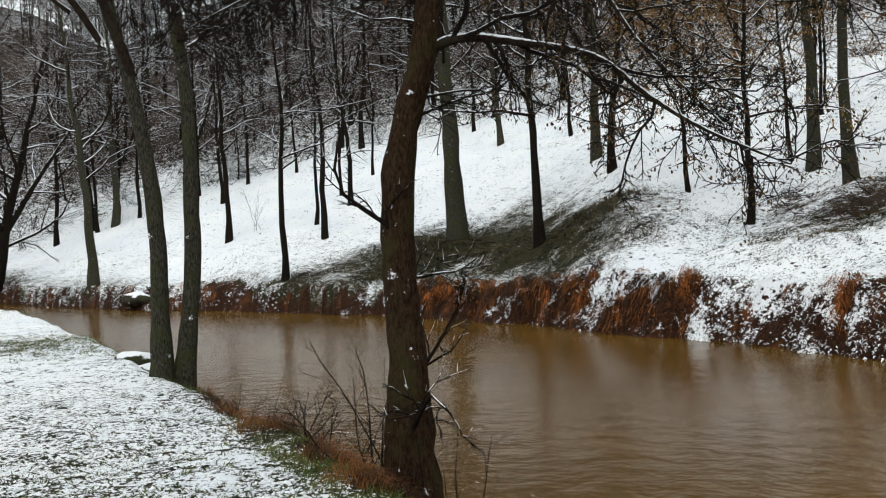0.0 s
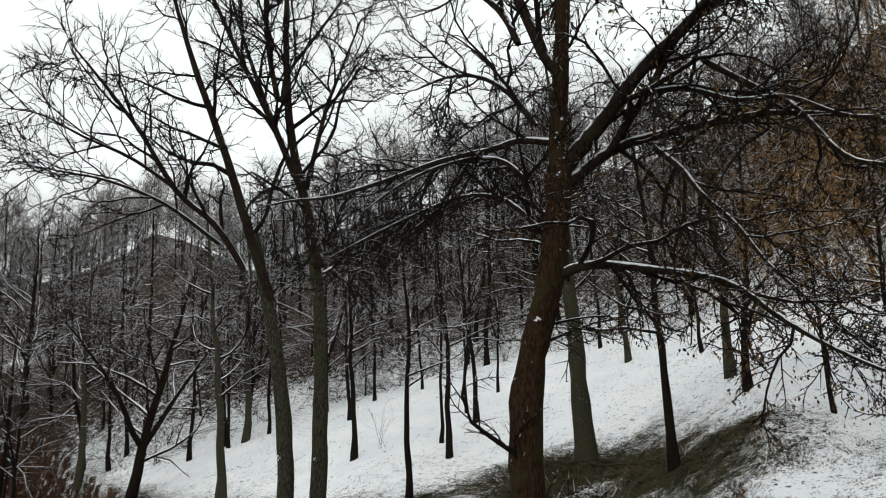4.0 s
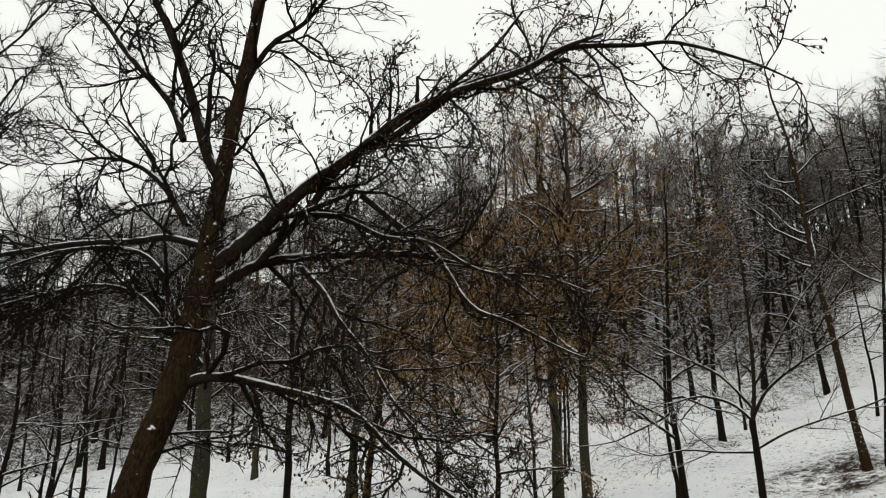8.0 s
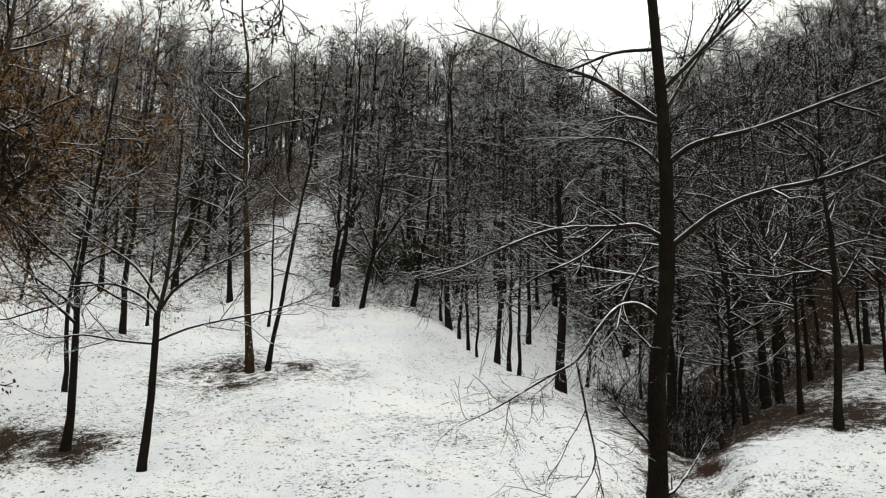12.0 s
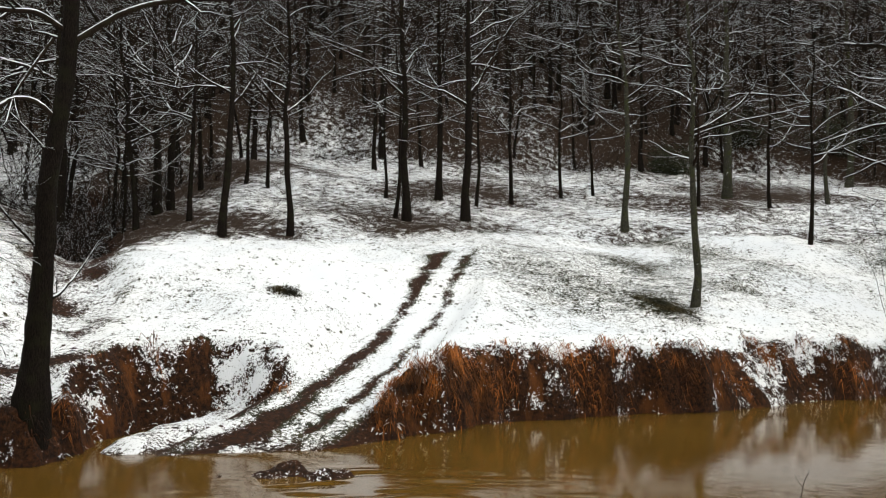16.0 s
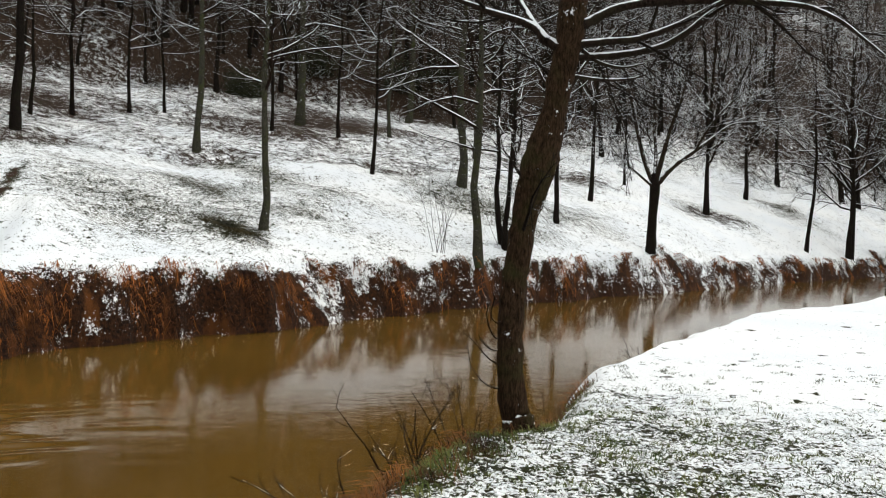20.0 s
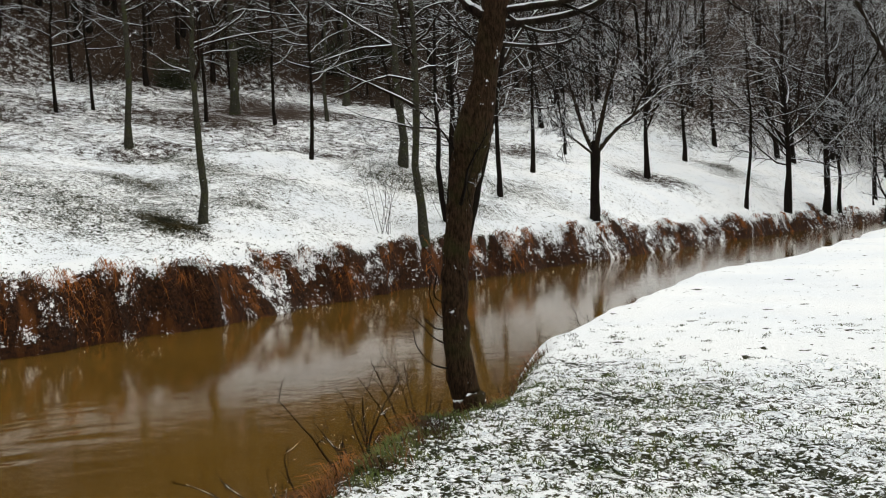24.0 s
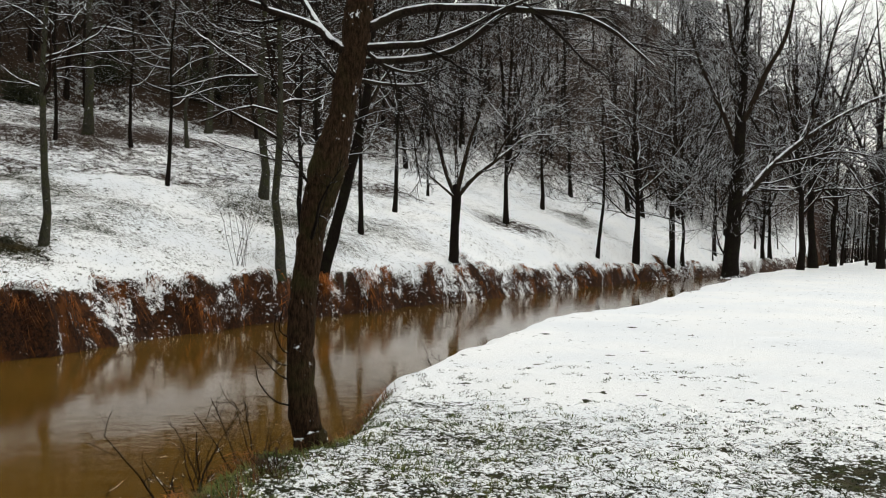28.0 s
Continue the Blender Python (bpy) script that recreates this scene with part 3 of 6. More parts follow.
# ---- trees ----
class Wood:
    """Tapered round branches gathered into one mesh."""

    def __init__(self):
        self.verts, self.faces, self.skins, self.count = [], [], [], 0

    def tube(self, path, radii, sides, rough=0.0, rng=None, skin=0):
        self.tubes(np.asarray(path, float)[None], np.asarray(radii, float)[None], sides, rough, rng, skin)

    def tubes(self, paths, radii, sides, rough=0.0, rng=None, skin=0):
        """Many branches at once: paths (count, points, 3), radii (count, points). Branches of one step end in a point."""
        c, n, _ = paths.shape
        tangent = np.empty_like(paths)
        tangent[:, 1:-1] = paths[:, 2:] - paths[:, :-2]
        tangent[:, 0], tangent[:, -1] = paths[:, 1] - paths[:, 0], paths[:, -1] - paths[:, -2]
        tangent /= np.sqrt((tangent * tangent).sum(2))[..., None] + 1e-9
        x, y, z = np.moveaxis(tangent, 2, 0)
        o = np.zeros_like(x)
        level = (np.abs(z[:, :1]) < 0.8)[..., None]
        u = np.where(level, np.stack([y, -x, o], 2), np.stack([o, z, -y], 2))
        u /= np.sqrt((u * u).sum(2))[..., None] + 1e-9
        v = np.cross(tangent, u)
        a = np.arange(sides) * 2 * np.pi / sides
        ring_radii = radii[..., None] * np.ones(sides)
        if rough:
            ring_radii = ring_radii * (1 + rough * rng.standard_normal((c, n, sides)))
        ring = paths[:, :, None, :] + ring_radii[..., None] * (np.cos(a)[:, None] * u[:, :, None, :] + np.sin(a)[:, None] * v[:, :, None, :])
        i, j = np.meshgrid(np.arange(n - 1), np.arange(sides), indexing="ij")
        k = (j + 1) % sides
        if n == 2:
            verts = np.concatenate([ring[:, 0], paths[:, 1:2]], 1)
            f = np.stack([j, k, np.full_like(j, sides), np.full_like(j, sides)], -1).reshape(-1, 4)
            per = sides + 1
        else:
            verts = ring.reshape(c, -1, 3)
            f = np.stack([i * sides + j, i * sides + k, (i + 1) * sides + k, (i + 1) * sides + j], -1).reshape(-1, 4)
            per = n * sides
        self.verts.append(verts.reshape(-1, 3))
        self.faces.append((f[None] + (np.arange(c) * per)[:, None, None] + self.count).reshape(-1, 4))
        self.skins.append(np.full(c * len(f), skin, np.int32))
        self.count += c * per

    def arrays(self):
        return np.concatenate(self.verts), np.concatenate(self.faces), np.concatenate(self.skins)

    def mesh(self, name, mat, origin=(0, 0, 0)):
        v, f, skins = self.arrays()
        return quad_mesh(name, v - np.asarray(origin), f, mat, skins)


def unit(v):
    return v / (np.sqrt((v * v).sum(-1))[..., None] + 1e-9)


def wanders(rng, start, way, length, steps, bend, lift):
    """Crooked paths from many starts at once; lift bends them up (or, minus, down)."""
    p, way = [start], unit(way)
    for _ in range(steps):
        way = unit(way + rng.standard_normal(way.shape) * bend + np.array([0, 0, lift]))
        p.append(p[-1] + way * (length / steps)[:, None])
    return np.stack(p, 1)


def wander(rng, start, way, length, steps, bend, lift):
    return wanders(rng, np.asarray(start, float)[None], np.asarray(way, float)[None], np.array([length]), steps, bend, lift)[0]


def asides(rng, way, angle):
    """Directions at those angles (radians) off way, round about it at random."""
    across = unit(np.cross(way, rng.standard_normal(way.shape)))
    return unit(way) * np.cos(angle)[..., None] + across * np.sin(angle)[..., None]


def aside(rng, way, angle):
    return asides(rng, np.asarray(way, float)[None], np.array([angle]))[0]


def branch_out(rng, wood, path, radii, plan, tips=None, flat=0.0):
    """Side branches along paths, level by level. plan: a row a level of (count, from, length, angle, bend, lift, steps, sides, thinnest)."""
    paths, radii = np.atleast_3d(np.asarray(path, float)), np.atleast_2d(np.asarray(radii, float))
    if np.ndim(path) == 2:
        paths = np.asarray(path, float)[None]
    for level, (count, since, length, angle, bend, lift, steps, sides, thin) in enumerate(plan):
        c, n, _ = paths.shape
        k = since + (1 - since) * (np.arange(count)[None, :] + rng.random((c, count))) / count
        at = np.minimum(k * (n - 1), n - 1.001)
        i = at.astype(int)
        s, row = at - i, np.arange(c)[:, None]
        p = paths[row, i] + (paths[row, i + 1] - paths[row, i]) * s[..., None]
        r = radii[row, i] + (radii[row, i + 1] - radii[row, i]) * s
        way = asides(rng, paths[row, i + 1] - paths[row, i], angle * (0.75 + 0.5 * rng.random((c, count))))
        if flat:
            way[..., 2] *= 1 - flat
        size = length * (1.15 - 0.75 * k) * (0.7 + 0.6 * rng.random((c, count)))
        r0 = np.maximum(np.minimum(r * 0.62, size * 0.02), thin).ravel()
        sub = wanders(rng, p.reshape(-1, 3), way.reshape(-1, 3), size.ravel(), steps, bend, lift)
        end = np.maximum(thin * 0.7, r0 * 0.25)
        rad = r0[:, None] + (end - r0)[:, None] * np.linspace(0, 1, steps + 1)[None]
        wood.tubes(sub, rad, sides, skin=level)
        if tips is not None and level == len(plan) - 1:
            tips += [sub[:, -1], (sub[:, 0] + sub[:, -1]) / 2]
        paths, radii = sub, rad


def leaf_mesh(rng, tips, per_tip, size, droop=1.0, stray=0.10):
    """Small curled leaves hanging at twig ends."""
    p = np.repeat(tips, per_tip, 0)
    n = len(p)
    p = p + rng.standard_normal((n, 3)) * stray
    a = rng.random(n) * 6.283
    side = np.column_stack([np.cos(a), np.sin(a), rng.standard_normal(n) * 0.3]) * (size * (0.25 + 0.2 * rng.random(n)))[:, None]
    down = np.column_stack([rng.standard_normal(n) * 0.4, rng.standard_normal(n) * 0.4, np.full(n, -droop)]) * (size * (0.7 + 0.6 * rng.random(n)))[:, None]
    fold = unit(np.cross(side, down)) * size * 0.15
    v = np.stack([p, p + down * 0.5 + side, p + down, p + down * 0.5 - side + fold], 1).reshape(-1, 3)
    return v, np.arange(n)[:, None] * 4 + np.arange(4)[None]


def part(name, me, parent, label="", kind=""):
    ob = new(name, me)
    ob.parent = parent
    return tagged(ob, label, kind=kind)


KINDS = {
    # trunk's share without branches, limbs, limb length share, limb angle, limb lift, twig levels
    "tall": (0.34, 20, 0.27, 1.1, 0.035, 7, 5),
    "young": (0.30, 22, 0.36, 1.2, 0.015, 6, 4),
    "spread": (0.22, 16, 0.45, 0.95, 0.05, 7, 5),
    "crown": (0.22, 24, 0.34, 0.95, 0.03, 8, 6),
    "layered": (0.24, 17, 0.33, 1.25, 0.02, 9, 5),
    "vase": (0.22, 14, 0.40, 0.80, 0.06, 15, 3),
    "thicket": (0.04, 16, 0.42, 0.8, 0.06, 12, 3),
    "pole": (0.46, 14, 0.22, 1.0, 0.06, 6, 4),
}


def grown(rng, height, radius, kind, lean, sides=7, fine=1.0, thin=0.006, tips=None, far=0):
    """Trunk and crown of a tree in its own space."""
    bare, limbs, reach, angle, lift, subs, twigs = KINDS[kind]
    twigs = max(1, twigs - far)
    trunk, crown = Wood(), Wood()
    steps = 10
    z = np.linspace(-0.3, height, steps + 1)
    drift = np.cumsum(rng.standard_normal((steps + 1, 2)), 0) * height * 0.006
    drift -= drift[0]
    path = np.column_stack([drift[:, 0] + lean[0] * np.clip(z, 0, None), drift[:, 1] + lean[1] * np.clip(z, 0, None), z])
    k = np.linspace(0, 1, steps + 1)
    rad = radius * (1.0 - 0.9 * k ** 1.1)
    rad[0] *= 1.45
    rad[1] *= 1.02
    dense = np.linspace(0, 1, 2 * steps + 1)
    path2 = np.column_stack([np.interp(dense, k, path[:, i]) for i in range(3)])
    rad2 = np.interp(dense, k, rad)
    trunk.tube(path2, rad2, sides, 0.06, rng)
    if kind in ("spread", "crown") and far < 2:
        for _ in range(2 if kind == "spread" else 4):
            way = aside(rng, np.array([0, 0, 1.0]), 0.6)
            b = wander(rng, path[3], way, height * 0.7, 8, 0.08, 0.05)
            rb = np.linspace(radius * 0.55, radius * 0.06, 9)
            trunk.tube(b, rb, max(5, sides - 1))
            branch_out(rng, crown, b, rb, [(int(8 * fine), 0.2, height * 0.26, 0.8, 0.14, 0.05, 5, 4, thin * 1.6), (subs, 0.2, height * 0.11, 0.8, 0.16, 0.02, 3, 3, thin), (twigs, 0.2, height * 0.05, 0.7, 0.2, 0.0, 1, 3, thin * 0.8)], tips)
    flat = {"young": 0.25, "layered": 0.55}.get(kind, 0.0)
    if far > 1:
        plan = [(int(limbs * fine), bare, height * reach, angle, 0.16, lift, 3, 3, thin * 1.5), (subs, 0.1, height * reach * 0.55, 0.8, 0.2, 0.03, 1, 3, thin * 1.1)]
        branch_out(rng, crown, path, rad, plan, None, flat)
        branch_out(rng, crown, path, rad, [(6, 0.5, height * reach * 0.7, 0.5, 0.12, 0.08, 2, 3, thin * 1.4), (6, 0.1, height * reach * 0.35, 0.7, 0.2, 0.05, 1, 3, thin)])
        return trunk, crown
    plan = [(int(limbs * fine), bare, height * reach, angle, 0.19, lift, 6 - 2 * far, 4 - far, thin * 1.8), (subs, 0.12, height * reach * 0.45, 0.8, 0.18, 0.02, 3 - far, 3, thin), (twigs, 0.12, height * reach * 0.2, 0.75, 0.2, 0.0, 1, 3, thin * 0.85)]
    branch_out(rng, crown, path, rad, plan, tips, flat)
    return trunk, crown


def tree(seed, x, y, radius, kind, label, group="", bark=None, height=None, lean=(0, 0), leaves=0, fine=1.0):
    rng = np.random.default_rng(seed)
    height = height or min(17, max(7.0, 30 * radius ** 0.45))
    ob = tagged(new("tree"), label, "tree", group)
    ob.location = (x, y, ground_at(x, y))
    tips = []
    trunk, crown = grown(rng, height, radius, kind, lean, fine=fine, tips=tips)
    part("trunk", trunk.mesh("trunk", bark or BARK_DARK), ob)
    part("crown", crown.mesh("crown", CROWN), ob, "", "stuff")
    if leaves:
        v, f = leaf_mesh(rng, np.concatenate(tips)[::2], leaves, 0.075)
        part("foliage", quad_mesh("foliage", v, f, LEAF), ob, "withered brown leaves still hanging", "stuff")
    return ob


def shaped_tree(seed, label, base, stems, bark, plan, group="", leaves=0, leaf_from=0, sides=12, bare_twigs=False):
    """A tree whose stems and main limbs are given one by one; finer branches grow from them."""
    rng = np.random.default_rng(seed)
    ob = tagged(new("tree"), label, "tree", group)
    ob.location = base
    origin = np.array(base)
    for number, (kind, path, radii) in enumerate(stems):
        n = len(path)
        k, fine = np.arange(n), np.linspace(0, n - 1, (n - 1) * 4 + 1)
        path, radii = np.array(path, float), np.array(radii, float)
        soft = np.zeros((len(fine), 3))
        for i in range(3):
            slope = np.gradient(path[:, i])
            j = np.minimum(fine.astype(int), n - 2)
            s = fine - j
            soft[:, i] = ((2 * s ** 3 - 3 * s ** 2 + 1) * path[j, i] + (s ** 3 - 2 * s ** 2 + s) * slope[j]
                          + (3 * s ** 2 - 2 * s ** 3) * path[j + 1, i] + (s ** 3 - s ** 2) * slope[j + 1])
        rad = np.interp(fine, k, radii)
        wood, twigs, tips = Wood(), Wood(), []
        wood.tube(soft, rad, sides if kind == "trunk" else 7, 0.05 if kind == "trunk" else 0.04, rng)
        if kind == "shoot":
            branch_out(rng, wood, soft, rad, [(4, 0.2, 0.14, 0.7, 0.2, 0.02, 2, 3, 0.003)])
            part("shoot", wood.mesh("shoot", BARE_TWIG, origin), ob)
            continue
        stem = part("trunk" if kind == "trunk" else "limb", wood.mesh(kind, bark if kind == "trunk" else LIMB, origin), ob)
        if kind == "trunk" and soft[-1][2] < base[2] + 5.5:
            continue
        branch_out(rng, twigs, soft, rad, plan, tips)
        if twigs.count:
            twig_ob = part("twigwork", twigs.mesh("twigwork", BARE_TWIG if bare_twigs else TWIG, origin), stem, "", "stuff")
        if leaves and number in leaf_from and tips:
            v, f = leaf_mesh(rng, np.concatenate(tips)[::2], leaves, 0.026, 1.0, 0.02)
            part("foliage", quad_mesh("foliage", v - origin, f, DARK_LEAF), stem, "withered brown leaves hanging from twig ends", "stuff")
    return ob


# ---- riverside trees with shapes of their own ----
stems = []


def stem(kind, path, radii):
    stems.append((kind, path, radii))

stem("trunk", [(-0.31, 6.79, -1.1), (-0.31, 6.79, -0.46), (-0.32, 6.79, -0.0), (-0.3, 6.79, 0.65), (-0.32, 6.79, 1.04), (-0.34, 6.79, 1.52), (-0.32, 6.79, 1.99), (-0.26, 6.8, 2.46), (-0.13, 6.8, 2.89), (-0.05, 6.8, 3.27), (-0.0, 6.82, 3.62), (0.03, 6.82, 3.95), (0.04, 6.82, 4.29), (0.08, 6.82, 4.7), (0.11, 6.82, 5.06), (0.17, 6.82, 5.71), (0.24, 6.82, 6.46), (0.31, 6.82, 7.39), (0.36, 6.82, 8.39)], [0.3, 0.26, 0.2, 0.15, 0.135, 0.125, 0.13, 0.105, 0.105, 0.11, 0.105, 0.105, 0.075, 0.068, 0.062, 0.055, 0.05, 0.04, 0.02])
stem("limb", [(0.08, 6.82, 4.75), (-0.06, 6.89, 5.01), (-0.24, 6.95, 5.55), (-0.46, 7.01, 6.12), (-0.69, 7.05, 6.59), (-0.94, 7.09, 7.31), (-1.23, 7.11, 8.05)], [0.05, 0.046, 0.042, 0.036, 0.03, 0.022, 0.012])
stem("limb", [(0.09, 6.82, 3.98), (0.41, 6.71, 4.31), (0.72, 6.59, 4.65), (1.12, 6.43, 4.97), (1.52, 6.25, 5.32), (1.93, 6.03, 5.48), (2.31, 5.79, 5.57), (2.55, 5.58, 5.68), (2.8, 5.35, 5.72)], [0.075, 0.066, 0.058, 0.05, 0.042, 0.034, 0.028, 0.022, 0.012])
stem("limb", [(0.08, 6.82, 3.81), (0.42, 6.9, 4.08), (0.71, 6.96, 4.2), (1.05, 7.01, 4.28), (1.62, 6.99, 4.35), (2.0, 6.98, 4.33), (2.54, 6.89, 4.19), (2.88, 6.85, 3.97)], [0.055, 0.045, 0.04, 0.034, 0.028, 0.022, 0.015, 0.008])
stem("limb", [(0.42, 6.81, 4.05), (0.64, 6.72, 4.34), (0.82, 6.63, 4.58), (1.0, 6.54, 4.87), (1.31, 6.41, 5.14), (1.66, 6.26, 5.43), (2.1, 6.05, 5.84), (2.35, 5.88, 6.2)], [0.036, 0.034, 0.032, 0.03, 0.027, 0.022, 0.016, 0.01])
stem("limb", [(0.03, 6.82, 4.17), (-0.28, 6.93, 4.25), (-0.52, 7.03, 4.23), (-0.99, 7.09, 4.17), (-1.45, 7.13, 4.05), (-1.91, 7.13, 3.94), (-2.28, 7.14, 3.93), (-2.56, 7.17, 3.9)], [0.034, 0.03, 0.028, 0.025, 0.021, 0.017, 0.013, 0.008])
stem("limb", [(-0.05, 6.82, 3.48), (-0.17, 6.87, 3.68), (-0.31, 6.91, 3.98), (-0.55, 6.95, 4.13), (-0.96, 6.95, 4.08), (-1.32, 6.94, 3.92), (-1.61, 6.93, 3.72)], [0.03, 0.028, 0.024, 0.02, 0.016, 0.012, 0.007])
stem("limb", [(-0.07, 6.82, 3.35), (-0.21, 6.92, 3.55), (-0.45, 7.01, 3.79), (-0.78, 7.08, 3.85), (-1.19, 7.12, 3.73), (-1.64, 7.13, 3.54), (-1.95, 7.15, 3.4)], [0.026, 0.024, 0.02, 0.017, 0.014, 0.011, 0.006])
stem("limb", [(-0.02, 6.8, 3.07), (0.13, 6.72, 3.12), (0.34, 6.64, 3.11), (0.58, 6.55, 3.05), (1.14, 6.4, 2.89), (1.49, 6.25, 2.56), (1.83, 6.08, 2.29), (2.14, 5.9, 2.1), (2.28, 5.77, 2.01)], [0.045, 0.04, 0.036, 0.032, 0.026, 0.02, 0.015, 0.01, 0.006])
stem("limb", [(1.02, 6.79, 5.05), (1.45, 6.59, 5.25), (1.97, 6.33, 5.66), (2.42, 6.04, 5.76), (2.72, 5.78, 5.85), (3.1, 5.44, 5.73), (3.33, 5.16, 5.62), (3.67, 4.77, 5.27), (3.83, 4.48, 4.95)], [0.04, 0.038, 0.034, 0.03, 0.025, 0.02, 0.016, 0.011, 0.006])
stem("limb", [(0.78, 6.82, 4.07), (0.96, 6.73, 3.85), (1.08, 6.64, 3.61), (1.29, 6.54, 3.33), (1.45, 6.44, 3.02), (1.73, 6.31, 2.65), (1.98, 6.16, 2.33)], [0.03, 0.026, 0.022, 0.018, 0.014, 0.011, 0.006])
stem("limb", [(1.22, 6.76, 4.75), (1.57, 6.57, 4.39), (1.77, 6.4, 4.16), (1.99, 6.21, 3.71), (2.24, 6.01, 3.54), (2.49, 5.78, 3.33), (2.69, 5.57, 3.18)], [0.03, 0.028, 0.024, 0.02, 0.016, 0.011, 0.006])
stem("limb", [(0.68, 6.83, 4.53), (1.03, 6.67, 4.49), (1.37, 6.49, 4.29), (1.69, 6.3, 4.21), (2.04, 6.08, 3.94), (2.43, 5.81, 3.85), (2.71, 5.56, 3.67)], [0.028, 0.025, 0.022, 0.018, 0.014, 0.01, 0.006])
stem("limb", [(-0.14, 6.85, 4.34), (-0.36, 6.96, 4.7), (-0.61, 7.07, 4.91), (-0.89, 7.16, 4.97), (-1.19, 7.24, 4.91)], [0.03, 0.025, 0.02, 0.014, 0.008])
stem("limb", [(-0.25, 6.84, 5.07), (-0.41, 6.96, 5.47), (-0.78, 7.05, 5.89), (-1.07, 7.13, 6.29), (-1.37, 7.2, 6.69)], [0.03, 0.028, 0.024, 0.018, 0.01])
stem("limb", [(0.05, 6.85, 5.27), (0.33, 6.68, 5.93), (0.62, 6.5, 6.15), (0.82, 6.31, 6.4)], [0.032, 0.025, 0.018, 0.01])
shaped_tree(11, "twisted riverside tree with snowy limbs and some brown leaves", (-0.31, 6.79, -1.1), stems, BARK_BROWN, [(14, 0.08, 1.1, 0.85, 0.27, -0.01, 6, 4, 0.007), (9, 0.1, 0.5, 0.85, 0.32, -0.01, 4, 3, 0.0048), (6, 0.15, 0.2, 0.7, 0.25, 0.0, 1, 3, 0.0048)], bare_twigs=True, leaves=2, leaf_from=(2, 4, 8, 9, 10, 11, 12), sides=12)
stems.clear()

stem("trunk", [(-3.67, 11.42, -0.6), (-3.67, 11.42, -0.0), (-3.67, 11.43, 0.78), (-3.66, 11.43, 1.58), (-3.7, 11.42, 2.31), (-3.8, 11.38, 3.18), (-3.93, 11.34, 3.9), (-4.12, 11.27, 4.82)], [0.18700000000000003, 0.17, 0.115, 0.11, 0.105, 0.09, 0.08, 0.07])
stem("trunk", [(-3.41, 11.51, -0.6599999999999999), (-3.41, 11.51, -0.06), (-3.33, 11.56, 0.76), (-3.27, 11.62, 1.56), (-3.27, 11.65, 2.3), (-3.27, 11.68, 3.05), (-3.32, 11.71, 3.94), (-3.43, 11.71, 4.84)], [0.165, 0.15, 0.11, 0.105, 0.1, 0.09, 0.085, 0.08])
stem("limb", [(-3.87, 11.33, 3.86), (-4.13, 11.24, 4.72), (-4.41, 11.14, 5.67), (-4.69, 11.02, 6.54), (-4.86, 10.95, 7.02), (-5.14, 10.82, 7.99), (-5.35, 10.72, 8.88)], [0.078, 0.07, 0.06, 0.05, 0.045, 0.03, 0.015])
stem("limb", [(-4.21, 11.21, 4.29), (-4.54, 10.96, 4.87), (-4.96, 10.64, 5.28), (-5.35, 10.32, 6.02), (-5.73, 9.98, 6.6), (-6.02, 9.67, 7.02)], [0.05, 0.045, 0.038, 0.03, 0.022, 0.01])
stem("limb", [(-3.26, 11.52, 4.33), (-3.46, 11.46, 5.29), (-3.65, 11.41, 6.26), (-3.71, 11.38, 7.09), (-3.74, 11.38, 8.12), (-3.69, 11.39, 9.34)], [0.085, 0.07, 0.058, 0.05, 0.038, 0.015])
stem("limb", [(-3.48, 11.46, 5.37), (-3.84, 11.5, 6.23), (-4.22, 11.53, 7.21), (-4.53, 11.57, 8.13), (-4.81, 11.62, 9.09)], [0.05, 0.04, 0.034, 0.024, 0.012])
stem("limb", [(-3.44, 11.47, 5.45), (-3.22, 11.64, 6.64), (-3.08, 11.78, 7.2), (-2.76, 11.96, 8.22)], [0.04, 0.03, 0.024, 0.012])
stem("limb", [(-4.52, 11.09, 4.63), (-5.13, 10.69, 5.12), (-5.7, 10.26, 5.34), (-6.1, 9.88, 5.37), (-6.46, 9.5, 5.38)], [0.032, 0.026, 0.02, 0.014, 0.007])
stem("limb", [(-4.99, 10.89, 5.32), (-5.52, 10.5, 5.71), (-6.0, 10.08, 5.91), (-6.39, 9.7, 6.1), (-6.73, 9.31, 6.06)], [0.03, 0.025, 0.018, 0.013, 0.006])
stem("limb", [(-3.2, 11.54, 4.25), (-3.07, 11.67, 4.38), (-2.98, 11.8, 4.53)], [0.03, 0.026, 0.02])
stem("limb", [(-3.6, 11.46, 5.64), (-3.94, 11.34, 6.49), (-4.4, 11.17, 7.51), (-4.88, 10.97, 8.71), (-5.13, 10.85, 9.65)], [0.05, 0.042, 0.034, 0.026, 0.014])
stem("limb", [(-3.78, 11.4, 6.77), (-3.73, 11.5, 7.25), (-3.34, 11.7, 7.95), (-2.88, 11.9, 8.79), (-2.54, 12.05, 9.59)], [0.04, 0.032, 0.024, 0.017, 0.008])
stem("limb", [(-3.84, 11.38, 6.76), (-4.02, 11.43, 7.65), (-4.11, 11.5, 8.79), (-4.16, 11.59, 10.03)], [0.045, 0.035, 0.026, 0.012])
